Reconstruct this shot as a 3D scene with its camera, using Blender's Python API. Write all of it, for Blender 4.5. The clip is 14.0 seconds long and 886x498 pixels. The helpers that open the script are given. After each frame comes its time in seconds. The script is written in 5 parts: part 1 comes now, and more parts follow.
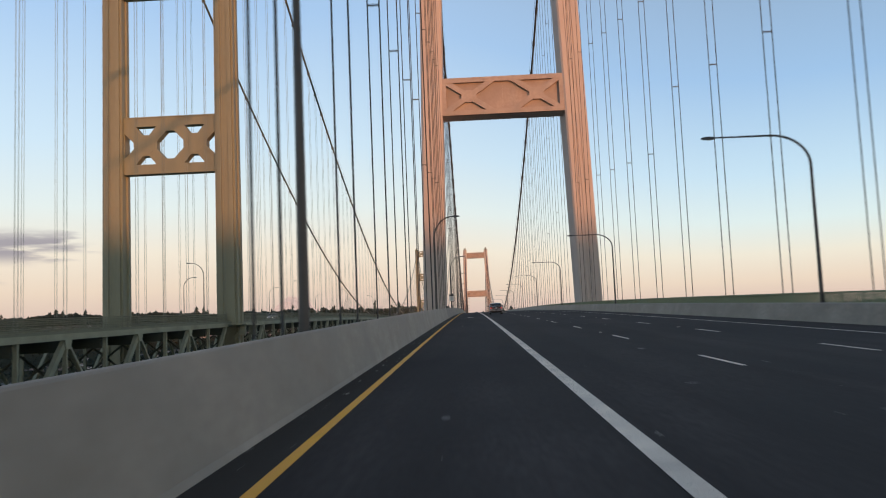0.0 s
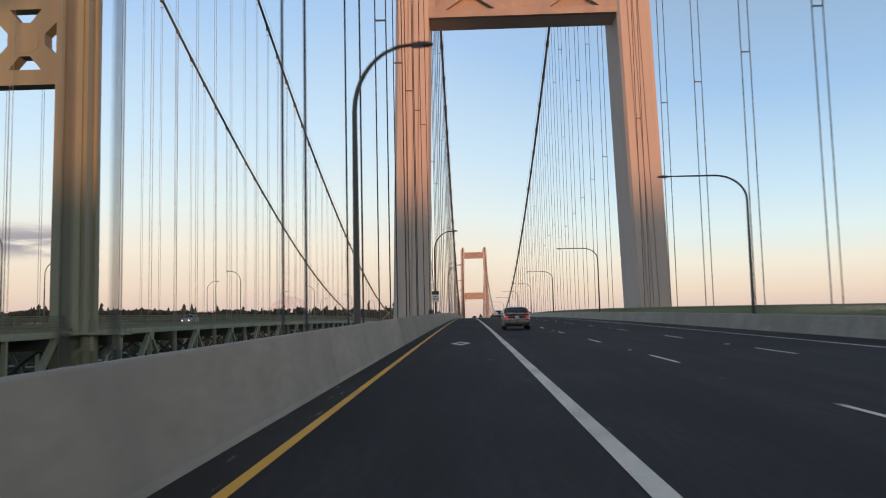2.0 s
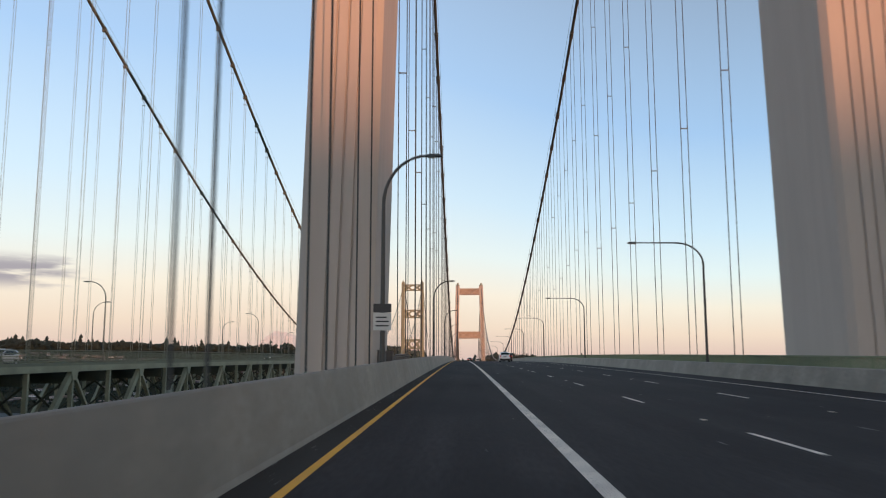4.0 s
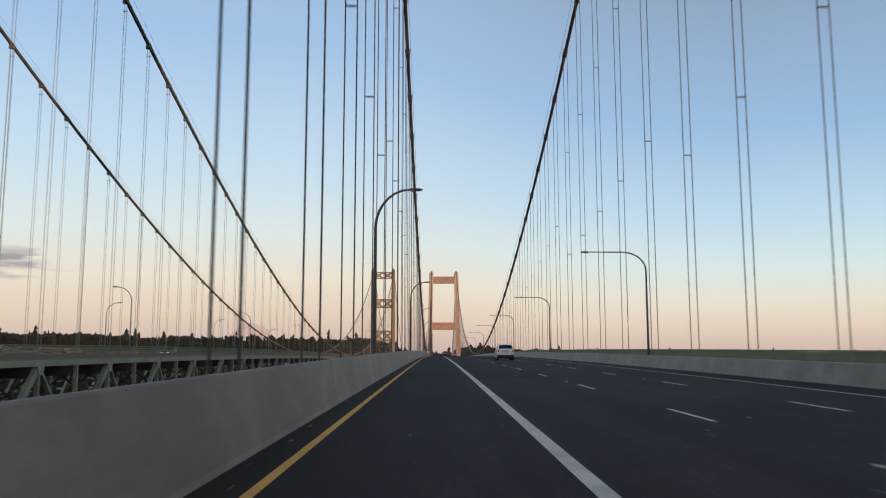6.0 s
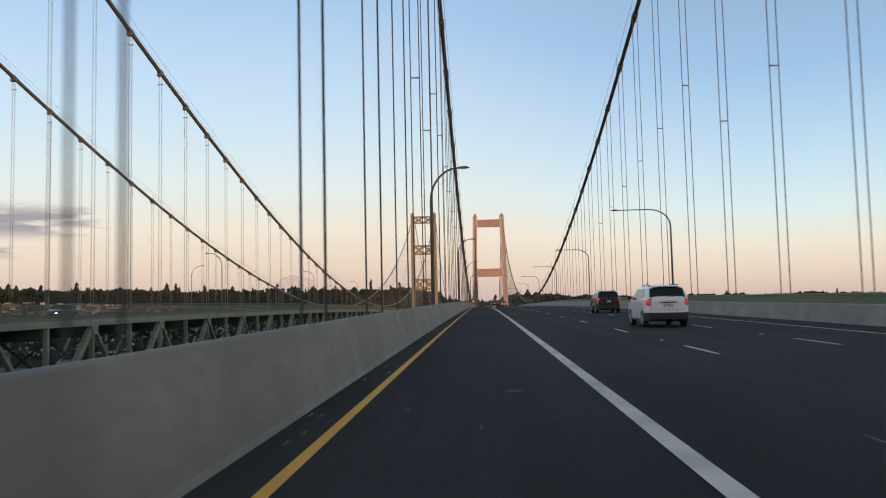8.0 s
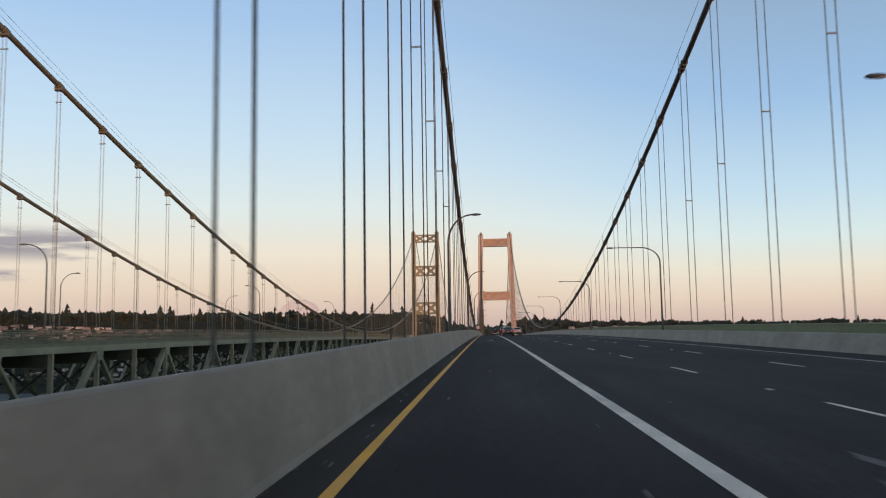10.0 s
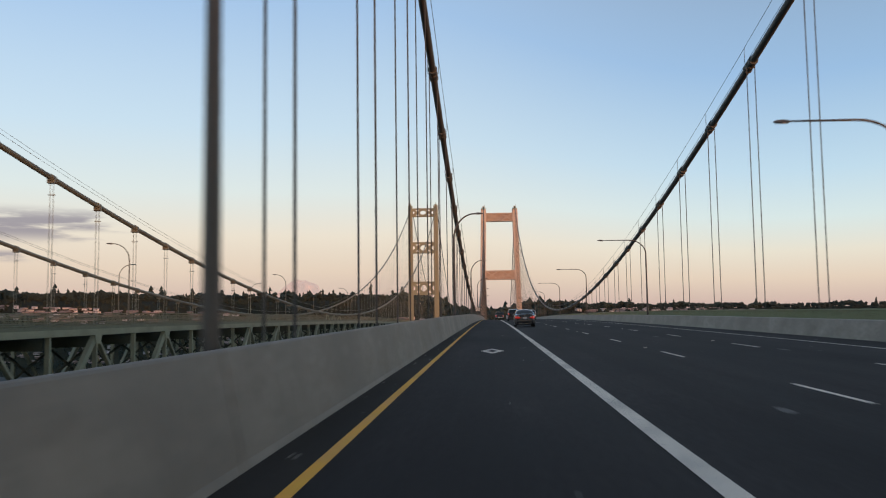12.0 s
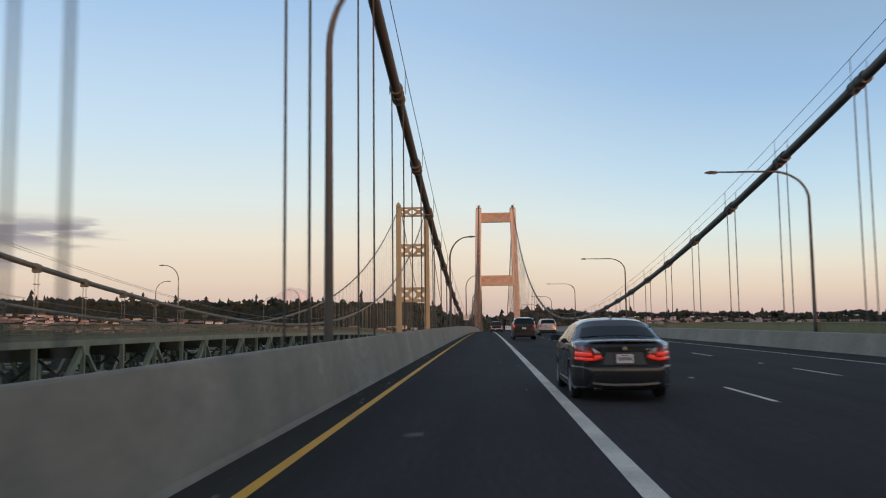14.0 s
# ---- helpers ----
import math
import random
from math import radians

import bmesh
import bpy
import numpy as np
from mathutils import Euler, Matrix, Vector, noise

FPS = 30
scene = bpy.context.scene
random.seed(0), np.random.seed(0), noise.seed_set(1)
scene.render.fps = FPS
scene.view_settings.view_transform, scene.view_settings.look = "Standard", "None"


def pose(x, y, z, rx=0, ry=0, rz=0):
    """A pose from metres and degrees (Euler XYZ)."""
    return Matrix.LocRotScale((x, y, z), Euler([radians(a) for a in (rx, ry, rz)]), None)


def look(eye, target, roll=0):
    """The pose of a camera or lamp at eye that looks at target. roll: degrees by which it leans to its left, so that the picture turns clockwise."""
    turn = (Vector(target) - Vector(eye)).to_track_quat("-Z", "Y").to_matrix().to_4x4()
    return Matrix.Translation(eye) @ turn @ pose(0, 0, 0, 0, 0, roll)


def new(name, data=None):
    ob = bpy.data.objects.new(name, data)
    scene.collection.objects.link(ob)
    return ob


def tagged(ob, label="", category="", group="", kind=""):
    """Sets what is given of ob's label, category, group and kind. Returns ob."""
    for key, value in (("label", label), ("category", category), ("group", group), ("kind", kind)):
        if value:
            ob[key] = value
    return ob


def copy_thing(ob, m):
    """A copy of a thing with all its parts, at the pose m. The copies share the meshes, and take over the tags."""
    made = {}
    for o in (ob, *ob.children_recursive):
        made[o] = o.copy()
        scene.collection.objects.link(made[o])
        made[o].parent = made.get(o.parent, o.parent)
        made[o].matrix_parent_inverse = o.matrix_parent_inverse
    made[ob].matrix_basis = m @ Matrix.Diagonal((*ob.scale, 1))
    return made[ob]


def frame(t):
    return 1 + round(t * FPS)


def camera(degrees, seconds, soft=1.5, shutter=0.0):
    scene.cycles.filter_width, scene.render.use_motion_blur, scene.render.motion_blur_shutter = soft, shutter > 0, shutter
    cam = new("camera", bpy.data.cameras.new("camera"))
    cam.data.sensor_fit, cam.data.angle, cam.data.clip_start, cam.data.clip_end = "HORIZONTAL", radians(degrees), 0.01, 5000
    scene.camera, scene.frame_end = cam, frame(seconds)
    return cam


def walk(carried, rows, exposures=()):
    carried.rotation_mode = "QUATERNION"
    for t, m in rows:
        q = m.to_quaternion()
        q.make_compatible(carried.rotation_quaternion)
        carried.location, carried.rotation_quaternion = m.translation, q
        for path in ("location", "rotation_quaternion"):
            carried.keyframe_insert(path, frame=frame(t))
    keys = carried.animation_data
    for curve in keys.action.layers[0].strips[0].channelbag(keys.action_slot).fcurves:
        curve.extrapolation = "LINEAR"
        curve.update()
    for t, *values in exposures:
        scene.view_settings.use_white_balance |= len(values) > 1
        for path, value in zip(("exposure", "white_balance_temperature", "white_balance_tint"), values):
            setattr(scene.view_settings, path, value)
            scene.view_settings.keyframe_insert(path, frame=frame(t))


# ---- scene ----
from mathutils.geometry import tessellate_polygon

# x: across the bridge (right of the driver positive), y: along the bridge, z: up; z = 0 is the road at mid-span.
cam = camera(54.43, 14.0, soft=1.05, shutter=0.33)

SPAN = 853.4
TOWER_Y = 147.2           # front of the west tower's legs on the driven bridge
CABLE_Y = 153.0           # centre line of that tower
HANGER_Y = 152.6          # where the rows of hangers are counted from
MID_Y = 579.8             # crest of the roadway
OLD_TOWER_Y = 132.0       # west tower of the older bridge beside it
CROWN = 2.99e-5
TOWER_X = 7.8             # centre line of the driven bridge's towers


def road_z(y):
    """Height of the roadway: a crest curve over the main span, straight grades beyond."""
    if y > MID_Y + 427:
        return -CROWN * 427 ** 2 - 2 * CROWN * 427 * (y - MID_Y - 427)
    if y < -90:
        return -CROWN * (MID_Y + 90) ** 2 - 2 * CROWN * (MID_Y + 90) * (-90 - y)
    return -CROWN * (y - MID_Y) ** 2


# seconds, yaw, pitch, roll, distance along the bridge, offset across it, height over the road
PATH = [
    (0.0, 1.93, 5.58, 2.38, -12.08, 0.030, 1.446),
    (0.5, 1.77, 5.40, 2.11, 2.14, 0.053, 1.448),
    (1.0, 1.56, 5.30, 1.80, 16.35, 0.112, 1.447),
    (1.5, 1.54, 5.25, 1.91, 30.58, 0.175, 1.426),
    (2.0, 1.71, 5.71, 1.32, 44.83, 0.214, 1.441),
    (2.5, 1.71, 7.94, 1.11, 59.11, 0.208, 1.450),
    (3.0, 1.28, 9.50, 0.01, 73.41, 0.169, 1.455),
    (3.2, 1.32, 8.91, 0.05, 79.15, 0.160, 1.470),
    (5.3, 0.51, 8.11, 0.24, 139.20, 0.045, 1.415),
    (5.5, 0.10, 8.14, 0.22, 144.92, 0.038, 1.411),
    (6.0, -0.47, 7.79, 0.09, 159.27, 0.018, 1.423),
    (6.5, 0.28, 6.73, 0.59, 173.65, -0.029, 1.427),
    (7.0, 1.25, 5.13, 1.49, 188.01, -0.063, 1.442),
    (7.5, 2.55, 4.26, 1.57, 202.35, -0.084, 1.440),
    (8.0, 2.59, 4.41, 1.28, 216.65, -0.115, 1.431),
    (8.2, 2.49, 4.63, 1.30, 222.36, -0.135, 1.430),
    (10.5, 3.10, 6.16, 0.92, 288.04, -0.468, 1.411),
    (11.0, 3.22, 5.67, 1.01, 302.36, -0.490, 1.434),
    (11.5, 3.41, 5.10, 0.64, 316.71, -0.399, 1.428),
    (12.0, 3.17, 4.85, 0.78, 331.05, -0.160, 1.416),
    (12.5, 2.69, 4.90, 0.98, 345.35, 0.034, 1.441),
    (13.0, 2.55, 5.30, 0.60, 359.63, 0.171, 1.434),
    (13.5, 2.78, 5.30, 0.57, 373.86, 0.275, 1.445),
    (14.0, 2.91, 5.41, 0.63, 388.06, 0.305, 1.439),
]
walk(cam, [(t, pose(x, y, road_z(y) + h, 90 + pitch, roll, yaw)) for t, yaw, pitch, roll, y, x, h in PATH],
     exposures=[(0.0, 0.07), (1.0, 0.10), (2.5, 0.11), (5.3, 0.20), (5.5, 0.13), (6.0, -0.04), (6.5, -0.05), (7.5, 0.05), (10.5, -0.02), (12.0, -0.04), (14.0, -0.03)])

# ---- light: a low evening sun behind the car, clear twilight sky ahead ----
SUN_ELEV, SUN_SIDE = radians(0.8), radians(27)
SUN_DIR = Vector((math.sin(SUN_SIDE) * math.cos(SUN_ELEV), -math.cos(SUN_SIDE) * math.cos(SUN_ELEV), math.sin(SUN_ELEV)))
sun_data = bpy.data.lights.new("sun", "SUN")
sun_data.energy, sun_data.angle, sun_data.color = 2.9, radians(0.6), (1.0, 0.39, 0.17)
sun = new("sun", sun_data)
sun.matrix_world = look(SUN_DIR * 100, (0, 0, 0))


def lin(r, g, b, a=1.0):
    """Display colour (0..1) to linear light."""
    return tuple(c / 12.92 if c <= 0.04045 else ((c + 0.055) / 1.055) ** 2.4 for c in (r, g, b)) + (a,)


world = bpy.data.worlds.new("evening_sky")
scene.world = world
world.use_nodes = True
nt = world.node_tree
nt.nodes.clear()


def wnode(kind, **inputs):
    n = nt.nodes.new(kind)
    for k, v in inputs.items():
        n.inputs[k].default_value = v
    return n


def wmath(op, a, b=None, c=None):
    n = nt.nodes.new("ShaderNodeMath")
    n.operation = op
    for i, v in enumerate((a, b, c)):
        if v is None:
            continue
        if isinstance(v, (int, float)):
            n.inputs[i].default_value = v
        else:
            nt.links.new(v, n.inputs[i])
    return n.outputs[0]


def wstep(v, lo, hi):
    n = nt.nodes.new("ShaderNodeMapRange")
    n.interpolation_type = "SMOOTHSTEP"
    n.inputs["From Min"].default_value, n.inputs["From Max"].default_value = lo, hi
    nt.links.new(v, n.inputs["Value"])
    return n.outputs[0]


def wmix(fac, a, b, blend="MIX"):
    n = nt.nodes.new("ShaderNodeMix")
    n.data_type, n.blend_type = "RGBA", blend
    for sock, v in ((n.inputs[0], fac), (n.inputs[6], a), (n.inputs[7], b)):
        if isinstance(v, (int, float, tuple)):
            sock.default_value = v
        else:
            nt.links.new(v, sock)
    return n.outputs[2]


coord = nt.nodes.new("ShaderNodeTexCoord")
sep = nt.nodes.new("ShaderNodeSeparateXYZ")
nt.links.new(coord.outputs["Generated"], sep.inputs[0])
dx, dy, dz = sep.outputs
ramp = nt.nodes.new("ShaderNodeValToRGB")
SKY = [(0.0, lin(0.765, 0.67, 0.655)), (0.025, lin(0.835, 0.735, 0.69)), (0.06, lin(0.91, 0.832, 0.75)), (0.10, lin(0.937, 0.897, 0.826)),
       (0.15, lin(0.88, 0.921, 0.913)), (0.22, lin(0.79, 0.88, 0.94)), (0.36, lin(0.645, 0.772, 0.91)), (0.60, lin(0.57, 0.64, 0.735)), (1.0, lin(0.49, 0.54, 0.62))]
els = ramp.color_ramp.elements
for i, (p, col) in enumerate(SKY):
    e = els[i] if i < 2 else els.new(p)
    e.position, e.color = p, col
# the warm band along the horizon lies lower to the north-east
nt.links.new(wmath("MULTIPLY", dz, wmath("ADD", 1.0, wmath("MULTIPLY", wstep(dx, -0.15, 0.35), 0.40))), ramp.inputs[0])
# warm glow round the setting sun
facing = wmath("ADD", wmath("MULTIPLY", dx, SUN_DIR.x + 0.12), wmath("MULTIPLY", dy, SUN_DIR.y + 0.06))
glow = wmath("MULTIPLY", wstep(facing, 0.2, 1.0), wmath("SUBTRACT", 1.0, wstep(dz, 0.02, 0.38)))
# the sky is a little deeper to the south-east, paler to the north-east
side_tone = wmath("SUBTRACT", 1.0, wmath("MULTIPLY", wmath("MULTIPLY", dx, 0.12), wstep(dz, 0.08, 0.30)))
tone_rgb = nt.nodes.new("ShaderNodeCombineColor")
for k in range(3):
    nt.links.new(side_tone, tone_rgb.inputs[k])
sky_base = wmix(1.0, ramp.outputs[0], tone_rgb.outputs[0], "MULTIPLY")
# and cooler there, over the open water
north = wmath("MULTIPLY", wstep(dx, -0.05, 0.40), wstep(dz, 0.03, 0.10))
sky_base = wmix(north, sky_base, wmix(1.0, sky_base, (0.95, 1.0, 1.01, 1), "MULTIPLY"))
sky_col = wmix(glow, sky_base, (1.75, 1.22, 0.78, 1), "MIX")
# a low bank of grey-mauve cloud to the north-east
az = wmath("DIVIDE", dx, wmath("MAXIMUM", dy, 0.05))
comb = nt.nodes.new("ShaderNodeCombineXYZ")
nt.links.new(wmath("MULTIPLY", az, 9.0), comb.inputs[0])
nt.links.new(wmath("MULTIPLY", dz, 70.0), comb.inputs[1])
cn = wnode("ShaderNodeTexNoise", Scale=1.0, Detail=4.0, Roughness=0.55)
nt.links.new(comb.outputs[0], cn.inputs["Vector"])


def cloud_bar(low, high, soft, az_end, az_soft, lo, hi):
    """One flat bar of cloud between two heights, fading out towards az_end and broken by the noise."""
    band = wmath("MULTIPLY", wstep(dz, low - soft, low + soft), wmath("SUBTRACT", 1.0, wstep(dz, high - soft, high + soft)))
    reach = wmath("SUBTRACT", 1.0, wstep(az, az_end - az_soft, az_end))
    return wmath("MULTIPLY", band, wstep(wmath("ADD", cn.outputs[0], wmath("MULTIPLY", reach, 0.42)), lo, hi))


cloud = wmath("MAXIMUM", cloud_bar(0.093, 0.122, 0.009, -0.42, 0.13, 0.70, 0.90), cloud_bar(0.103, 0.110, 0.004, -0.36, 0.12, 0.72, 0.92))
cloud = wmath("MAXIMUM", cloud, cloud_bar(0.070, 0.079, 0.004, -0.52, 0.06, 0.72, 0.92))
cloud = wmath("MULTIPLY", cloud, wstep(dy, 0.1, 0.3))
sky_col = wmix(wmath("MULTIPLY", cloud, 0.85), sky_col, lin(0.585, 0.565, 0.61))
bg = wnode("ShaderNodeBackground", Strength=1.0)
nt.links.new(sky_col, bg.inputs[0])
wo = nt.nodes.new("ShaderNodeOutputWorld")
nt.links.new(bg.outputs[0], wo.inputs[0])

# ---- materials ----


def material(name, base, rough=0.7, metal=0.0, vary=0.15, scale=1.0, fine=25.0, bump=0.15, stretch=(1, 1, 1), dirt=None, dirt_amount=0.0,
             coat=0.0, spec=0.5, tone=0.0, streak=0.0, emit=None, emit_strength=0.0, distance=0.01, drip=0.0):
    """Procedural surface: base colour with coarse and fine variation, bump, and an optional dirt colour in patches."""
    m = bpy.data.materials.new(name)
    m.use_nodes = True
    t = m.node_tree
    b = t.nodes["Principled BSDF"]
    b.inputs["Roughness"].default_value, b.inputs["Metallic"].default_value = rough, metal
    b.inputs["Coat Weight"].default_value = coat
    b.inputs["Specular IOR Level"].default_value = spec
    tc = t.nodes.new("ShaderNodeTexCoord")
    mp = t.nodes.new("ShaderNodeMapping")
    mp.inputs["Scale"].default_value = stretch
    t.links.new(tc.outputs["Object"], mp.inputs["Vector"])

    def noise_tex(sc, detail):
        n = t.nodes.new("ShaderNodeTexNoise")
        n.inputs["Scale"].default_value, n.inputs["Detail"].default_value = sc, detail
        t.links.new(mp.outputs[0], n.inputs["Vector"])
        return n.outputs["Fac"]

    def mix(fac, a, c, blend="MIX"):
        n = t.nodes.new("ShaderNodeMix")
        n.data_type, n.blend_type = "RGBA", blend
        for sock, v in ((n.inputs[0], fac), (n.inputs[6], a), (n.inputs[7], c)):
            if isinstance(v, (int, float, tuple)):
                sock.default_value = v
            else:
                t.links.new(v, sock)
        return n.outputs[2]

    def spread(v, lo, hi, a=0.3, c=0.7):
        n = t.nodes.new("ShaderNodeMapRange")
        n.inputs["From Min"].default_value, n.inputs["From Max"].default_value = a, c
        n.inputs["To Min"].default_value, n.inputs["To Max"].default_value = lo, hi
        t.links.new(v, n.inputs["Value"])
        return n.outputs[0]

    coarse, grain = noise_tex(scale, 5), noise_tex(fine, 3)
    col = (*base, 1)
    dark, light = tuple(c * (1 - vary) for c in base) + (1,), tuple(min(1, c * (1 + vary)) for c in base) + (1,)
    col = mix(spread(coarse, 0, 1), dark, light)
    col = mix(spread(grain, 0, 0.5), col, tuple(c * (1 - vary * 1.6) for c in base) + (1,))
    if dirt:
        d = noise_tex(scale * 0.37, 6)
        col = mix(spread(d, 0, dirt_amount, 0.45, 0.68), col, (*dirt, 1))
    if streak:
        mp2 = t.nodes.new("ShaderNodeMapping")
        mp2.inputs["Scale"].default_value = (1.1, 0.012, 1)
        t.links.new(tc.outputs["Object"], mp2.inputs["Vector"])
        n2 = t.nodes.new("ShaderNodeTexNoise")
        n2.inputs["Scale"].default_value, n2.inputs["Detail"].default_value = 1.0, 3
        t.links.new(mp2.outputs[0], n2.inputs["Vector"])
        col = mix(spread(n2.outputs["Fac"], 0, streak, 0.40, 0.62), col, tuple(c * 0.5 for c in base) + (1,))
    if drip:
        mp3 = t.nodes.new("ShaderNodeMapping")
        mp3.inputs["Scale"].default_value = (1, 0.45, 1.3)
        t.links.new(tc.outputs["Object"], mp3.inputs["Vector"])
        n3 = t.nodes.new("ShaderNodeTexNoise")
        n3.inputs["Scale"].default_value, n3.inputs["Detail"].default_value = 1.6, 7
        t.links.new(mp3.outputs[0], n3.inputs["Vector"])
        col = mix(spread(n3.outputs["Fac"], 0, drip, 0.50, 0.72), col, tuple(c * q for c, q in zip(base, (0.52, 0.47, 0.42))) + (1,))
        col = mix(spread(n3.outputs["Fac"], drip * 0.8, 0, 0.26, 0.42), col, tuple(min(1, c * 1.35) for c in base) + (1,))
    if tone:
        info = t.nodes.new("ShaderNodeObjectInfo")
        col = mix(spread(info.outputs["Random"], 0, tone, 0, 1), col, tuple(c * 0.55 for c in base) + (1,))
    t.links.new(col, b.inputs["Base Color"])
    t.links.new(spread(coarse, max(0, rough - 0.08), min(1, rough + 0.08)), b.inputs["Roughness"])
    if bump:
        bn = t.nodes.new("ShaderNodeBump")
        bn.inputs["Strength"].default_value, bn.inputs["Distance"].default_value = bump, distance
        t.links.new(grain, bn.inputs["Height"])
        t.links.new(bn.outputs[0], b.inputs["Normal"])
    if emit:
        b.inputs["Emission Color"].default_value, b.inputs["Emission Strength"].default_value = (*emit, 1), emit_strength
    return m


M_ASPHALT = material("asphalt", (0.050, 0.0455, 0.0445), 0.92, vary=0.36, scale=0.6, fine=13, bump=0.6, stretch=(1, 0.3, 1), dirt=(0.020, 0.020, 0.021), dirt_amount=0.7, distance=0.008, streak=0.5, spec=0.12)
M_SHOULDER = material("shoulder_asphalt", (0.040, 0.036, 0.032), 0.92, vary=0.3, scale=0.8, fine=50, bump=0.5, stretch=(1, 0.3, 1), dirt=(0.085, 0.08, 0.07), dirt_amount=0.45, spec=0.12)
M_YELLOW = material("yellow_road_paint", (1.0, 0.47, 0.02), 0.65, vary=0.12, scale=2, fine=30, dirt=(0.45, 0.26, 0.05), dirt_amount=0.35)
M_WHITE_LINE = material("white_road_paint", (0.80, 0.71, 0.59), 0.7, vary=0.14, scale=2, fine=30, dirt=(0.30, 0.27, 0.24), dirt_amount=0.5)
M_SCUFF = material("pale_scuffed_asphalt", (0.11, 0.105, 0.10), 0.9, vary=0.4, scale=4, fine=30)
M_CONCRETE = material("barrier_concrete", (0.258, 0.238, 0.200), 0.64, vary=0.36, scale=0.55, fine=7, bump=0.3, dirt=(0.155, 0.142, 0.118), dirt_amount=0.75, tone=0.08, drip=0.34, distance=0.015, spec=0.5)
M_CONCRETE_PALE = material("paler_barrier_concrete", (0.345, 0.318, 0.268), 0.68, vary=0.26, scale=0.5, fine=7, bump=0.3, dirt=(0.25, 0.225, 0.19), dirt_amount=0.6, tone=0.08, drip=0.25, distance=0.015, spec=0.45)
M_TOWER = material("tower_concrete", (0.535, 0.485, 0.43), 0.85, vary=0.10, scale=0.10, fine=1.2, bump=0.2, stretch=(1, 1, 0.12), dirt=(0.37, 0.32, 0.27), dirt_amount=0.45, distance=0.05)
M_TOWER_RIB = material("strut_rib_concrete", (0.43, 0.375, 0.32), 0.88, vary=0.14, scale=0.3, fine=1.8, bump=0.2, dirt=(0.31, 0.265, 0.22), dirt_amount=0.5, distance=0.05)
# a darker tone than M_TOWER_RIB, for the struts' sunken panels
M_TOWER_PANEL = material("darker_panel_concrete", (0.40, 0.34, 0.285), 0.9, vary=0.16, scale=0.25, fine=2.0, bump=0.2, dirt=(0.28, 0.235, 0.195), dirt_amount=0.6, distance=0.05)
M_OLD_STEEL = material("green_grey_painted_steel", (0.245, 0.262, 0.178), 0.6, vary=0.10, scale=0.15, fine=2.5, bump=0.1, stretch=(1, 1, 0.2), dirt=(0.18, 0.19, 0.13), dirt_amount=0.45)
M_FENCE = material("dark_green_fence_paint", (0.165, 0.185, 0.128), 0.65, vary=0.2, scale=0.8, fine=6)
# far darker than M_TRUSS: the dimness under the deck is put into the colour
M_BRACE = material("underdeck_shade_green", (0.062, 0.076, 0.056), 0.75, vary=0.2, scale=0.8, fine=6)
M_TRUSS = material("weathered_green_truss_paint", (0.30, 0.33, 0.235), 0.65, vary=0.14, scale=0.6, fine=6, bump=0.15, dirt=(0.15, 0.17, 0.12), dirt_amount=0.6, tone=0.2)
M_DECK_DARK = material("old_deck_slab", (0.08, 0.085, 0.075), 0.9, vary=0.2, scale=0.5, fine=8)
M_CABLE = material("dark_grey_cable_wrap", (0.085, 0.095, 0.09), 0.55, vary=0.15, scale=1.5, fine=20, bump=0.2)
M_OLD_CABLE = material("green_grey_cable_wrap", (0.13, 0.15, 0.12), 0.6, vary=0.15, scale=1.5, fine=20, bump=0.2)
M_ROPE = material("galvanised_hanger_rope", (0.058, 0.066, 0.065), 0.65, spec=0.3, metal=0.05, vary=0.12, scale=1, fine=30)
M_OLD_ROPE = material("painted_hanger_rope", (0.20, 0.235, 0.20), 0.6, vary=0.12, scale=1, fine=30)
M_LAMP = material("dark_bronze_lamp_post", (0.085, 0.085, 0.08), 0.5, metal=0.4, vary=0.12, scale=2, fine=20)
M_GUARD = material("grey_guard_rail_paint", (0.15, 0.147, 0.142), 0.6, metal=0.2, vary=0.18, scale=2, fine=20, dirt=(0.07, 0.055, 0.045), dirt_amount=0.5)
M_CABINET = material("weathered_cabinet_door", (0.16, 0.145, 0.13), 0.65, vary=0.2, scale=3, fine=25, dirt=(0.09, 0.07, 0.055), dirt_amount=0.6)
M_OLD_LAMP = material("grey_green_lamp_post", (0.15, 0.16, 0.13), 0.6, metal=0.2, vary=0.12, scale=2, fine=20)
M_RAIL = material("green_painted_railing", (0.17, 0.22, 0.13), 0.55, vary=0.15, scale=1, fine=15)
M_PATH = material("path_concrete", (0.27, 0.27, 0.25), 0.9, vary=0.12, scale=0.7, fine=15)
M_LENS = material("lamp_lens", (0.35, 0.35, 0.33), 0.25, vary=0.05)
M_SIGN = material("white_sign_sheet", (0.66, 0.66, 0.62), 0.5, vary=0.05, scale=3)
M_SIGN_DARK = material("dark_sign_sheet", (0.05, 0.05, 0.05), 0.5, vary=0.1, scale=3)
M_WATER = material("dark_strait_water", (0.016, 0.028, 0.027), 0.45, vary=0.2, scale=0.02, fine=0.5, bump=0.8, distance=0.8, spec=0.08)
M_HILL = material("shaded_hillside_scrub", (0.026, 0.032, 0.022), 0.95, vary=0.35, scale=0.02, fine=0.25, bump=0.6, dirt=(0.055, 0.05, 0.03), dirt_amount=0.5, distance=2.0, spec=0.1)
M_CONIFER = material("conifer_needles", (0.034, 0.052, 0.046), 0.95, vary=0.35, scale=0.05, fine=0.8, bump=0.5, distance=0.5, spec=0.2)
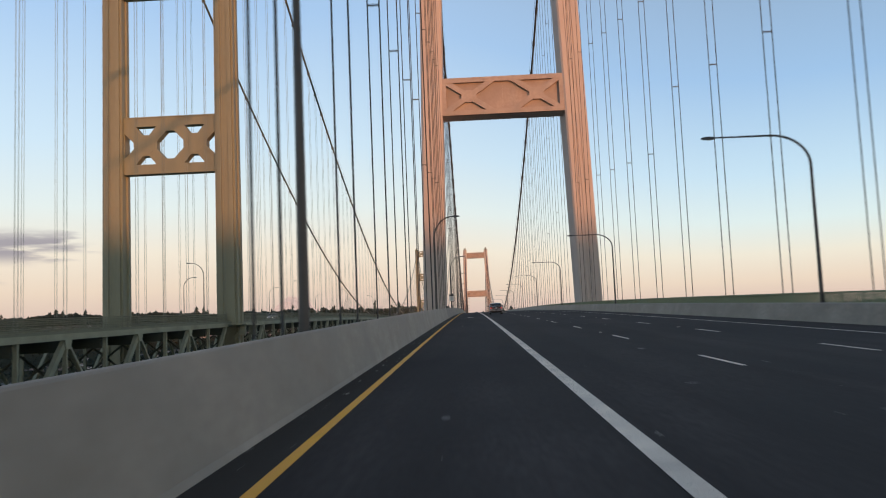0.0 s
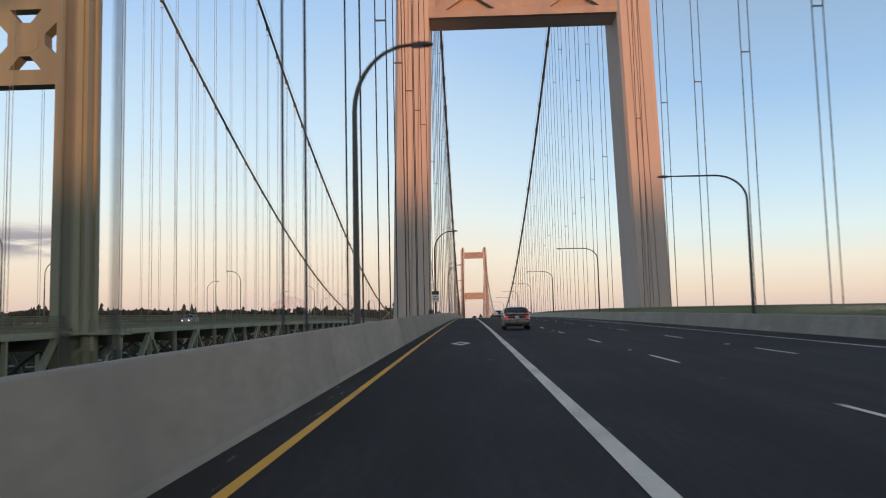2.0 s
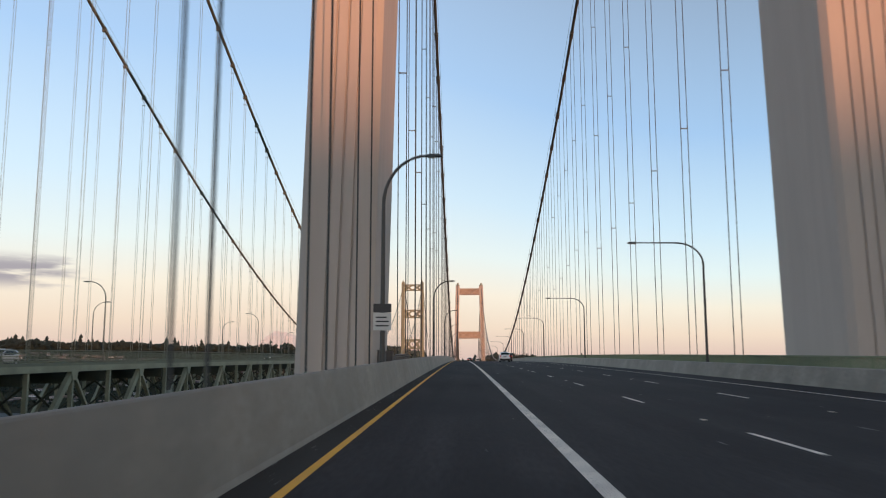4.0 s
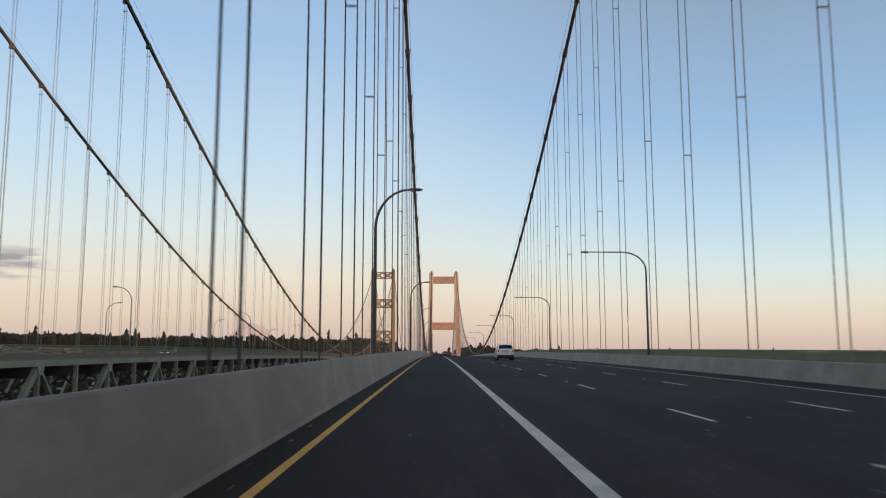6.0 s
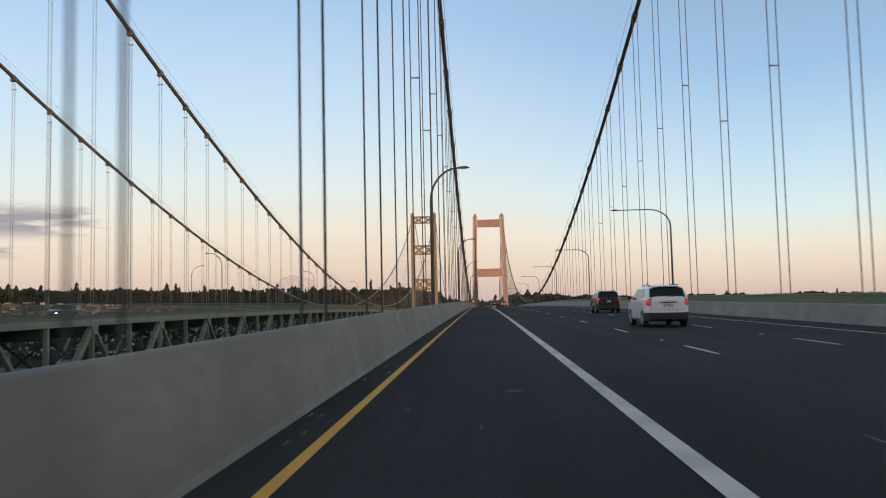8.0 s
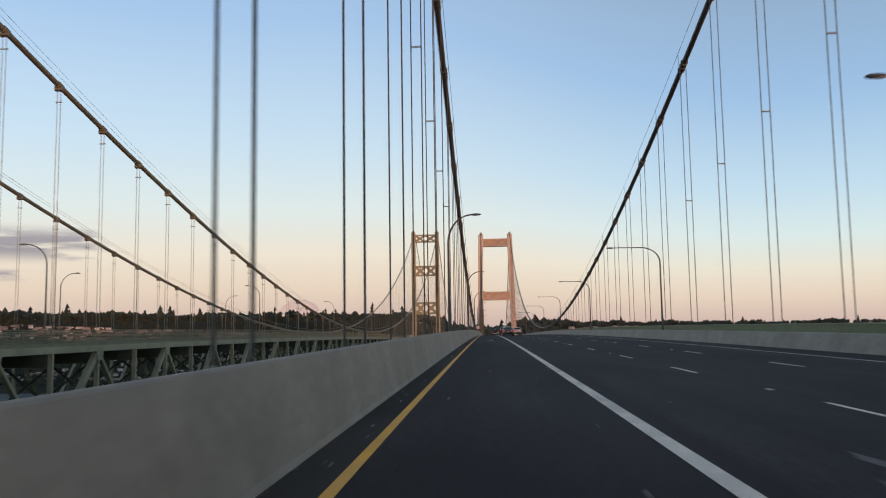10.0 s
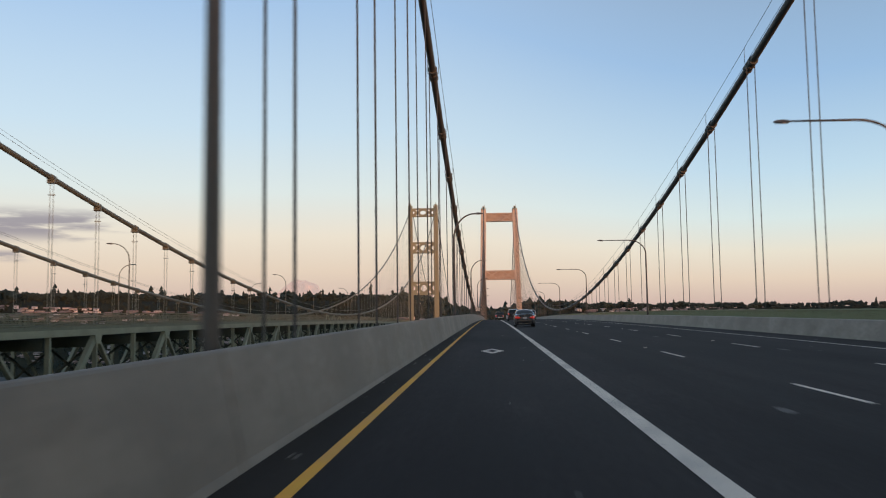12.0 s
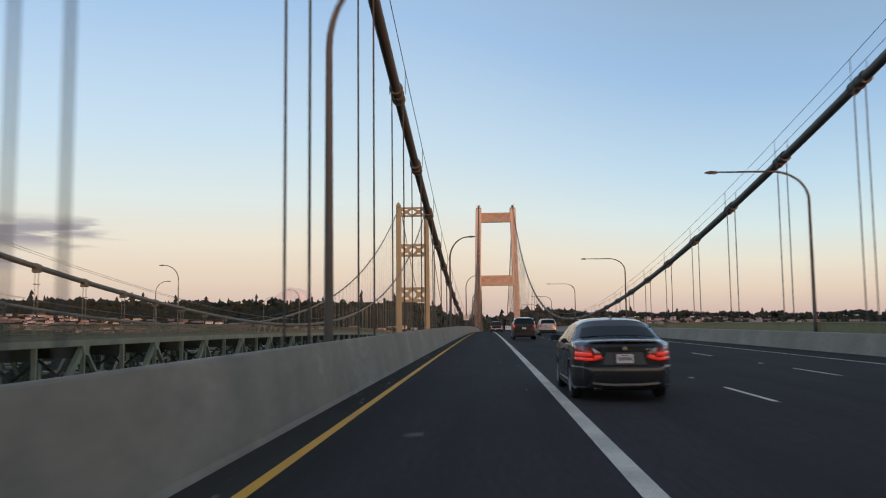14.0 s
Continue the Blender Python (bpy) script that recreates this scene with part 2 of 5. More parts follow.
M_CONIFER_WARM = material("mixed_woodland_foliage", (0.040, 0.052, 0.038), 0.95, vary=0.35, scale=0.05, fine=0.8, bump=0.5, distance=0.5, spec=0.2)
# emission stands in for the pink haze in front of the far slopes
M_SNOW = material("snow_slopes_haze_emission", (0.20, 0.12, 0.085), 0.9, vary=0.7, scale=0.03, fine=0.09, bump=0.8, distance=30.0, stretch=(1, 1, 0.3), dirt=(0.05, 0.035, 0.045), dirt_amount=0.9, emit=(0.55, 0.42, 0.375), emit_strength=1.0)
M_WALLS = [material("house_paint_" + n, c, 0.8, vary=0.10, scale=0.5, fine=4, tone=1.0) for n, c in
           (("cream", (0.44, 0.43, 0.43)), ("tan", (0.29, 0.27, 0.26)), ("pale", (0.66, 0.67, 0.70)), ("grey", (0.20, 0.20, 0.22)))]
M_ROOFS = [material("roof_shingle_" + n, c, 0.9, vary=0.18, scale=0.8, fine=3, tone=0.5) for n, c in
           (("brown", (0.22, 0.19, 0.175)), ("grey", (0.33, 0.33, 0.34)), ("red", (0.36, 0.28, 0.255)))]
M_HOUSE_GLASS = material("house_window_glass", (0.05, 0.06, 0.07), 0.45, vary=0.05)

# ---- mesh tools ----


class Solid:
    """Collects vertices and faces of one mesh."""

    def __init__(self):
        self.v, self.f = [], []

    def add(self, verts, faces):
        n = len(self.v)
        self.v += [tuple(p) for p in verts]
        self.f += [tuple(n + i for i in face) for face in faces]
        return self

    def box(self, x0, x1, y0, y1, z0, z1):
        return self.add([(x0, y0, z0), (x1, y0, z0), (x1, y1, z0), (x0, y1, z0), (x0, y0, z1), (x1, y0, z1), (x1, y1, z1), (x0, y1, z1)],
                        [(0, 3, 2, 1), (4, 5, 6, 7), (0, 1, 5, 4), (1, 2, 6, 5), (2, 3, 7, 6), (3, 0, 4, 7)])

    def bar(self, a, b, w, h, side=(1, 0, 0)):
        """A rectangular bar from a to b, w across `side`, h across the third direction."""
        a, b, s = Vector(a), Vector(b), Vector(side)
        d = (b - a).normalized()
        s = (s - d * s.dot(d)).normalized() * (w / 2)
        u = d.cross(s).normalized() * (h / 2)
        return self.add([a - s - u, a + s - u, a + s + u, a - s + u, b - s - u, b + s - u, b + s + u, b - s + u],
                        [(0, 1, 2, 3), (7, 6, 5, 4), (0, 4, 5, 1), (1, 5, 6, 2), (2, 6, 7, 3), (3, 7, 4, 0)])

    def tube(self, pts, radii, sides=8, cap=True):
        """A round tube through points; radii a number or one per point."""
        pts = [Vector(p) for p in pts]
        if isinstance(radii, (int, float)):
            radii = [radii] * len(pts)
        rings = []
        for i, p in enumerate(pts):
            d = (pts[min(i + 1, len(pts) - 1)] - pts[max(i - 1, 0)]).normalized()
            ref = Vector((1, 0, 0)) if abs(d.x) < 0.9 else Vector((0, 1, 0))
            s = (ref - d * ref.dot(d)).normalized()
            u = d.cross(s)
            rings.append([p + (s * math.cos(k * math.tau / sides) + u * math.sin(k * math.tau / sides)) * radii[i] for k in range(sides)])
        faces = []
        for i in range(len(pts) - 1):
            for k in range(sides):
                a, b = i * sides + k, i * sides + (k + 1) % sides
                faces.append((a, b, b + sides, a + sides))
        if cap:
            faces += [tuple(reversed(range(sides))), tuple((len(pts) - 1) * sides + k for k in range(sides))]
        return self.add([p for r in rings for p in r], faces)

    def loft(self, rings, cap=True, closed=True):
        """Skin over rings of equal length."""
        n = len(rings[0])
        faces = []
        for i in range(len(rings) - 1):
            for k in range(n if closed else n - 1):
                a, b = i * n + k, i * n + (k + 1) % n
                faces.append((a, b, b + n, a + n))
        if cap:
            faces += [tuple(reversed(range(n))), tuple((len(rings) - 1) * n + k for k in range(n))]
        return self.add([p for r in rings for p in r], faces)

    def sheet(self, fn, nu, nv):
        """A grid of fn(u, v) with u, v in 0..1."""
        verts = [fn(i / nu, j / nv) for i in range(nu + 1) for j in range(nv + 1)]
        faces = [(i * (nv + 1) + j, (i + 1) * (nv + 1) + j, (i + 1) * (nv + 1) + j + 1, i * (nv + 1) + j + 1) for i in range(nu) for j in range(nv)]
        return self.add(verts, faces)

    def mesh(self, name, mat, smooth=False):
        me = bpy.data.meshes.new(name)
        me.from_pydata(self.v, [], self.f)
        me.materials.append(mat)
        if smooth:
            me.polygons.foreach_set("use_smooth", [True] * len(me.polygons))
        me.update()
        return me


def part(name, solid, mat, parent=None, label="", at=None, smooth=False, recalc=False):
    """One mesh object under a thing or a part."""
    me = solid if isinstance(solid, bpy.types.Mesh) else solid.mesh(name, mat, smooth)
    if recalc:
        b = bmesh.new()
        b.from_mesh(me)
        bmesh.ops.recalc_face_normals(b, faces=b.faces)
        b.to_mesh(me)
        b.free()
    ob = new(name, me)
    if parent is not None:
        ob.parent = parent
    if at is not None:
        ob.location = at
    if label:
        tagged(ob, label)
    return ob


def thing(name, label, category, group="", kind="", at=(0, 0, 0)):
    ob = new(name)
    ob.location = at
    return tagged(ob, label, category, group, kind)


def unit_rope(radius, sides=6):
    return Solid().tube([(0, 0, 0), (0, 0, 1)], radius, sides)


# ---- roadway of the driven bridge ----
Y_BACK, Y_FRONT = -330.0, 1420.0
X_FOOT, X_YELLOW, X_HOV, X_DASH1, X_DASH2, X_EDGE, X_RBAR = -2.36, -1.765, 1.645, 5.22, 8.92, 12.2, 14.4
X_CABLE_L, X_CABLE_R = -4.30, 19.98


def strip(x0, x1, lift, y0=Y_BACK, y1=Y_FRONT, step=6.1):
    s = Solid()
    n = max(1, int(round((y1 - y0) / step)))
    return s.sheet(lambda u, v: (x0 + (x1 - x0) * u, y0 + (y1 - y0) * v, road_z(y0 + (y1 - y0) * v) + lift), 1, n)


def swept(section, y0, y1, step=6.1, cap=True):
    """A section of (x, z) points swept along the road's grade."""
    n = max(1, int(math.ceil((y1 - y0) / step)))
    return Solid().loft([[(x, y0 + (y1 - y0) * i / n, road_z(y0 + (y1 - y0) * i / n) + z) for x, z in section] for i in range(n + 1)], cap)


road = part("road", strip(X_FOOT - 0.5, X_RBAR + 0.3, 0.0), M_ASPHALT)
tagged(road, "dark grey asphalt bridge roadway with four lanes", "road", kind="structure")
part("shoulder", strip(X_FOOT - 0.02, X_YELLOW - 0.07, 0.003), M_SHOULDER, road, "dusty dark asphalt shoulder")
part("yellow_edge_line", strip(X_YELLOW - 0.065, X_YELLOW + 0.065, 0.006), M_YELLOW, road, "worn yellow painted edge line")
lane_line = strip(X_HOV - 0.11, X_HOV + 0.11, 0.006, 480, Y_FRONT)
for y0, y1 in [(Y_BACK, -20.0)] + [(-20 + 0.25 * i, -20 + 0.25 * i + 0.235) for i in range(2000)]:
    lane_line.add([(x, yy, road_z(yy) + 0.006) for x, yy in ((X_HOV - 0.11, y0), (X_HOV + 0.11, y0), (X_HOV + 0.11, y1), (X_HOV - 0.11, y1))], [(0, 1, 2, 3)])
part("white_lane_line", lane_line, M_WHITE_LINE, road, "broad profiled white lane line")
part("white_edge_line", strip(X_EDGE - 0.055, X_EDGE + 0.055, 0.006), M_WHITE_LINE, road, "thin white painted edge line")

deck = part("bridge_deck", swept([(-4.65, -0.52), (-4.65, -1.3), (0, -6.5), (16, -6.5), (20.4, -1.3), (20.4, -0.52)], Y_BACK, Y_FRONT, 12.2), M_TRUSS)
tagged(deck, "steel deck girder carrying the roadway", "bridge deck", kind="structure")

# ---- left concrete barrier, in cast lengths ----
barrier_l = thing("concrete_barrier", "grey concrete single-slope barrier beside the left lane", "barrier", kind="structure")
SEC_L = [(-2.36, 0.0), (-2.39, 0.08), (-2.585, 1.055), (-2.596, 1.075), (-2.612, 1.085), (-2.635, 1.085), (-2.66, 1.06), (-2.95, -0.35), (-2.36, -0.35)]
JOINTS_L = [Y_BACK] + sorted([-17.2 + 39.55 * k for k in range(26)] + [79.2]) + [Y_FRONT]
for y0, y1 in zip(JOINTS_L, JOINTS_L[1:]):
    if y1 < 80:
        part("barrier_length", swept(SEC_L, y0 + 0.02, y1 - 0.02), M_CONCRETE_PALE, barrier_l, "paler grey concrete length")
    else:
        part("barrier_length", swept(SEC_L, y0 + 0.02, y1 - 0.02), M_CONCRETE, barrier_l)
part("kerb_ledge", swept([(-3.0, -0.1), (-4.7, -0.1), (-4.7, -0.5), (-3.0, -0.5)], Y_BACK, Y_FRONT, 12.2), M_PATH, barrier_l)

# ---- right barrier, footpath and railing ----
barrier_r = thing("concrete_barrier", "low grey concrete barrier between the lanes and the footpath", "barrier", kind="structure")
SEC_R = [(14.45, 0.0), (14.45, -0.35), (15.1, -0.35), (15.1, 0.76), (15.07, 0.79), (14.69, 0.79), (14.66, 0.76), (14.48, 0.09)]
y = -30.2
while y < 760:
    part("barrier_length", swept(SEC_R, y + 0.01, y + 24.39), M_CONCRETE, barrier_r)
    y += 24.4
part("barrier_length", swept(SEC_R, Y_BACK, -30.2), M_CONCRETE, barrier_r)
part("barrier_length", swept(SEC_R, 775.2, Y_FRONT), M_CONCRETE, barrier_r)
path = part("footpath", swept([(15.1, 0.05), (19.7, 0.05), (19.7, -0.4), (15.1, -0.4)], Y_BACK, Y_FRONT, 12.2), M_PATH)
tagged(path, "concrete footpath along the bridge's outer edge", "footpath", kind="structure")

railing = thing("footpath_railing", "green painted steel railing along the footpath", "railing", kind="structure")
part("top_rail", swept([(19.38, 1.12), (19.38, 1.20), (19.50, 1.20), (19.50, 1.12)], Y_BACK, 1100, 12.2), M_RAIL, railing)
part("bottom_rail", swept([(19.41, 0.14), (19.41, 0.19), (19.47, 0.19), (19.47, 0.14)], Y_BACK, 1100, 12.2), M_RAIL, railing)
pickets = Solid()
y = -20.0
while y < 700:
    z = road_z(y)
    pickets.box(19.425, 19.455, y, y + 0.045, z + 0.19, z + 1.12)
    y += 0.13 if y < 480 else 0.4
tagged(part("pickets", pickets, M_RAIL, railing), kind="stuff")
post_mesh = Solid().box(-0.04, 0.04, -0.04, 0.04, 0, 1.17).mesh("railing_post", M_RAIL)
for i in range(250):
    y = -20 + i * 2.44
    part("railing_post", post_mesh, M_RAIL, railing, at=(19.44, y, road_z(y) + 0.03))

# ---- towers of the driven bridge ----


def lerp(a, b, t):
    return a + (b - a) * t


def concrete_tower(y0):
    base_z = road_z(y0)
    tw = thing("suspension_tower", "tall pale concrete bridge tower with two inclined legs", "bridge tower", "concrete towers", at=(0, y0, 0))
    LOW, TOP = -64.0, 87.0

    def edge(z, outer):
        """Outer or inner x of the right-hand leg relative to the tower's centre line."""
        t = (z + 5) / 93.5
        return lerp(16.5, 14.2, t) if outer else lerp(12.45, 10.1, t)

    for side in (-1, 1):
        rings = []
        for z in (LOW, -5, 20, 45, 70, TOP):
            xo, xi = edge(z, True), edge(z, False)
            d = lerp(9.6, 8.4, max(0, z + 5) / 93)
            w = xo - xi
            g, gd = 0.075, 0.13
            front = []
            for q in (0.30, 0.46, 0.62):
                a = xi + w * q
                front += [(a - g, 0.0), (a - g * 0.6, gd), (a + g * 0.6, gd), (a + g, 0.0)]
            ch = 0.35
            sec = [(xi, ch), (xi + ch, 0.0)] + front + [(xo - ch, 0.0), (xo, ch), (xo, d - ch), (xo - ch, d), (xi + ch, d), (xi, d - ch)]
            rings.append([(TOWER_X + side * x, yy, z) for x, yy in sec])
        leg = part("leg", Solid().loft(rings), M_TOWER, tw, recalc=True)
        # steel saddle housing and rail on the leg's top
        cx = TOWER_X + side * 12.15
        hs = Solid().box(cx - 1.9, cx + 1.9, 0.6, 6.6, TOP, TOP + 0.5).box(cx - 0.75, cx + 0.75, 1.6, 5.4, TOP + 0.5, TOP + 2.6)
        for k in range(5):
            for yy in (0.7, 6.5):
                hs.box(cx - 1.8 + k * 0.9 - 0.04, cx - 1.8 + k * 0.9 + 0.04, yy - 0.04, yy + 0.04, TOP + 0.5, TOP + 1.6)
        for yy in (0.7, 6.5):
            hs.box(cx - 1.85, cx + 1.85, yy - 0.04, yy + 0.04, TOP + 1.55, TOP + 1.63)
        hs.tube([(cx + 0.9, 3, TOP + 0.5), (cx + 0.9, 3, TOP + 4.0)], 0.08, 6)
        part("saddle_housing", hs, M_OLD_STEEL, tw)
    for z0, z1, name in ((31.8, 39.0, "lower_strut"), (77.4, 84.0, "upper_strut"), (-20.0, -13.0, "deck_strut")):
        xa = edge((z0 + z1) / 2, False) + 0.25
        x0, x1 = TOWER_X - xa, TOWER_X + xa
        s = Solid().box(x0, x1, 1.05, 5.0, z0, z1)
        strut = part(name, s, M_TOWER, tw)
        if z0 < 0:
            continue
        pf, pb = 0.30, 1.06
        w = 0.92
        part("edge_band", Solid().box(x0, x1, pf, pb, z1 - w, z1 - 0.002), M_TOWER_RIB, strut)
        part("edge_band", Solid().box(x0, x1, pf, pb, z0 + 0.002, z0 + w), M_TOWER_RIB, strut)
        part("edge_band", Solid().box(x0, x0 + w * 1.1, pf, pb, z0 + w, z1 - w), M_TOWER_RIB, strut)
        part("edge_band", Solid().box(x1 - w * 1.1, x1, pf, pb, z0 + w, z1 - w), M_TOWER_RIB, strut)
        half = (x1 - x0) / 2
        for c in (x0 + half * 0.452, x1 - half * 0.452):
            zc, hw, hh = (z0 + z1) / 2, half * 0.40, (z1 - z0 - w) / 2
            yy = (pf + pb) / 2 + 0.01
            for sx in (-1, 1):
                for sz in (-1, 1):
                    lay = 0.006 * sx + 0.012 * sz
                    part("rib", Solid().bar((c + sx * 0.5, yy + lay, zc + sz * 0.5 * hh / hw), (c + sx * hw, yy + lay, zc + sz * hh), pb - pf - 0.06, 1.0, side=(0, 1, 0)), M_TOWER_RIB, strut, "raised diagonal concrete rib")
            part("rib_hub", Solid().loft([[(c + a, yh, zc + b) for a, b in ((-1.45, -0.35), (-0.5, -1.15), (0.5, -1.15), (1.45, -0.35), (1.45, 0.35), (0.5, 1.15), (-0.5, 1.15), (-1.45, 0.35))] for yh in (pf + 0.012, pb)]), M_TOWER_RIB, strut, recalc=True)
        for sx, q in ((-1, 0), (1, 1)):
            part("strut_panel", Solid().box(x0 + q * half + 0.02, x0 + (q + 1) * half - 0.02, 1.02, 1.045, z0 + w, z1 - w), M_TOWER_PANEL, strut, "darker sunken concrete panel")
    return tw


concrete_tower(TOWER_Y)
concrete_tower(TOWER_Y + SPAN)

# ---- main cables and hangers of the driven bridge ----


def main_cable_z(y, mid=CABLE_Y + SPAN / 2, low=2.67, rise=87.79):
    u = (y - mid) / (SPAN / 2)
    if abs(u) <= 1:
        return low + rise * u * u
    d = (abs(u) - 1) * SPAN / 2
    return low + rise - 0.4516 * d + 4.7e-4 * d * d


def cable(name, x, radius, zfn, y_start, y_end, mat, label, group, sides=10):
    ob = thing(name, label, "cable", group, at=(x, 0, 0))
    n = int((y_end - y_start) / 6.1)
    ys = [y_start + (y_end - y_start) * i / n for i in range(n + 1)]
    part("cable", Solid().tube([(0, yy, zfn(yy)) for yy in ys], radius, sides), mat, ob, smooth=True)
    return ob


rope_mesh = unit_rope(0.036).mesh("rope", M_ROPE)
tie_mesh = Solid().box(-0.30, 0.30, -0.045, 0.045, -0.04, 0.04).mesh("tie", M_CABLE)
socket_mesh = Solid().tube([(0, 0, 0), (0, 0, 0.5), (0, 0, 0.9)], [0.10, 0.10, 0.05], 8).mesh("socket", M_OLD_ROPE)
band_solid = Solid()
for k, (a, b, r) in enumerate(((-0.75, 0.75, 0.325), (-0.80, -0.70, 0.37), (0.70, 0.80, 0.37), (-0.06, 0.06, 0.37))):
    band_solid.tube([(0, a, 0), (0, b, 0)], r, 12)
band_mesh = band_solid.mesh("cable_band", M_CABLE)
stanchion_mesh = unit_rope(0.02, 5).mesh("stanchion", M_CABLE)

for x in (X_CABLE_L, X_CABLE_R):
    mc = cable("main_cable", x, 0.265, main_cable_z, -230, Y_FRONT, M_CABLE, "thick dark wrapped main suspension cable", "main cables of the driven bridge", 12)
    for off in (-0.42, 0.42):
        ys = [180 + i * 12.2 for i in range(66)]
        part("hand_rope", Solid().tube([(off, yy, main_cable_z(yy) + 1.28) for yy in ys], 0.02, 4), M_CABLE, mc, "thin hand rope above the cable")
    for k in range(-27, 90):
        y = HANGER_Y + 12.2 * k
        if k in (0, 70) or y > 1200:
            continue
        zc, zd = main_cable_z(y), road_z(y) - 0.3
        L = zc - zd
        if L < 1.5:
            continue
        slope = math.atan2(main_cable_z(y + 0.5) - main_cable_z(y - 0.5), 1.0)
        hg = thing("hanger", "pair of vertical steel hanger ropes from the main cable", "hanger", "hangers of the driven bridge", at=(x, y, zd))
        for off in (-0.305, 0.305):
            r = part("rope", rope_mesh, M_ROPE, hg, at=(off, 0, 0))
            r.scale = (1, 1, L)
            part("socket", socket_mesh, M_OLD_ROPE, hg, at=(off, 0, 0.25))
        bd = part("cable_band", band_mesh, M_CABLE, hg, at=(0, 0, L))
        bd.rotation_euler = (slope, 0, 0)
        n = 0 if L < 26 else 1 if L < 45 else 2 if L < 65.5 else 3
        for i in range(n):
            part("tie", tie_mesh, M_CABLE, hg, at=(0, 0, L * (i + 1) / (n + 1)))
        if 0 < k < 55:
            for off in (-0.42, 0.42):
                st = part("stanchion", stanchion_mesh, M_CABLE, hg, at=(off, 0, L))
                st.scale = (1, 1, 1.28)

# ---- street lamps of the driven bridge ----


def street_lamp(x_pole, x_head, height, bend, mat, label, group, radius=0.12):
    """A mast bent over into an arm with a flat lamp head; at the origin, facing -y."""
    lamp = thing("street_lamp", label, "street lamp", group)
    s = 1 if x_head > 0 else -1
    reach = abs(x_head)
    pts, rad = [], []
    z_turn = height - bend
    for i in range(7):
        pts.append((0, 0, z_turn * i / 6))
        rad.append(lerp(radius, radius * 0.68, i / 6))
    rise = 0.0
    for i in range(1, 11):
        a = i / 10 * math.pi / 2
        pts.append((s * bend_reach(reach, bend) * (1 - math.cos(a)), 0, z_turn + (bend - rise) * math.sin(a)))
        rad.append(lerp(radius * 0.68, radius * 0.5, i / 10))
    pts.append((s * (reach - 0.6), 0, height + 0.02))
    rad.append(radius * 0.36)
    part("pole", Solid().tube(pts, rad, 10), mat, lamp, smooth=True)
    part("base", Solid().box(-0.22, 0.22, -0.22, 0.22, 0, 0.05).tube([(0, 0, 0.05), (0, 0, 0.7)], [radius * 1.5, radius * 1.2], 10), mat, lamp)
    rings = []
    for q, w, h in ((0, 0.05, 0.05), (0.12, 0.11, 0.09), (0.35, 0.16, 0.11), (0.62, 0.15, 0.09), (0.78, 0.07, 0.03)):
        rings.append([(s * (reach - 0.75 + q), w * cx, height + h * cz) for cx, cz in ((-1, -0.55), (-0.6, 0.75), (0, 1), (0.6, 0.75), (1, -0.55))])
    head = part("lamp_head", Solid().loft(rings), mat, lamp, "flat grey luminaire", recalc=True)
    part("lens", Solid().box(s * (reach - 0.48) - 0.16, s * (reach - 0.48) + 0.16, -0.1, 0.1, height - 0.085, height - 0.055), M_LENS, head)
    return lamp


def bend_reach(reach, bend):
    return min(reach - 0.7, bend * 1.25)


lamp_r = street_lamp(0, -5.9, 10.0, 1.7, M_LAMP, "tall dark lamp post with a long arm over the lanes", "street lamps by the footpath")
lamp_r.location = (19.17, 35.6, road_z(35.6))
for k in range(-1, 18):
    if k:
        y = 35.6 + 67.2 * k
        copy_thing(lamp_r, Matrix.Translation((19.17, y, road_z(y))))
lamp_l = street_lamp(0, 2.6, 10.2, 2.2, M_LAMP, "dark lamp post with a curved arm behind the concrete barrier", "street lamps by the left barrier")
lamp_l.location = (-3.33, 72.3, road_z(72.3) - 0.1)
for k in range(-1, 16):
    if k:
        y = 72.3 + 67.1 * k
        copy_thing(lamp_l, Matrix.Translation((-3.33, y, road_z(y) - 0.1)))

# ---- guard rail and service cabinets beside the west tower's leg ----
guard = thing("guard_rail", "dark grey steel guard rail beside the tower's leg", "guard rail", at=(-3.4, 147.15, road_z(147.15) - 0.1))
RISE = (road_z(158.4) - road_z(147.15)) / 11.25
post_solid = Solid().box(-0.04, 0.04, -0.05, 0.05, 0, 1.36).box(-0.09, 0.09, -0.09, 0.09, 0, 0.02).mesh("post", M_GUARD)
for k in range(15):
    part("post", post_solid, M_GUARD, guard, at=(0, 0.8 * k, 0.8 * k * RISE))
for zz, r in ((1.39, 0.024), (1.29, 0.018), (0.85, 0.018)):
    part("rail", Solid().tube([(0.055 if zz < 1.4 else 0, -0.1, zz - 0.1 * RISE), (0.055 if zz < 1.4 else 0, 11.3, zz + 11.3 * RISE)], r, 8), M_GUARD, guard)


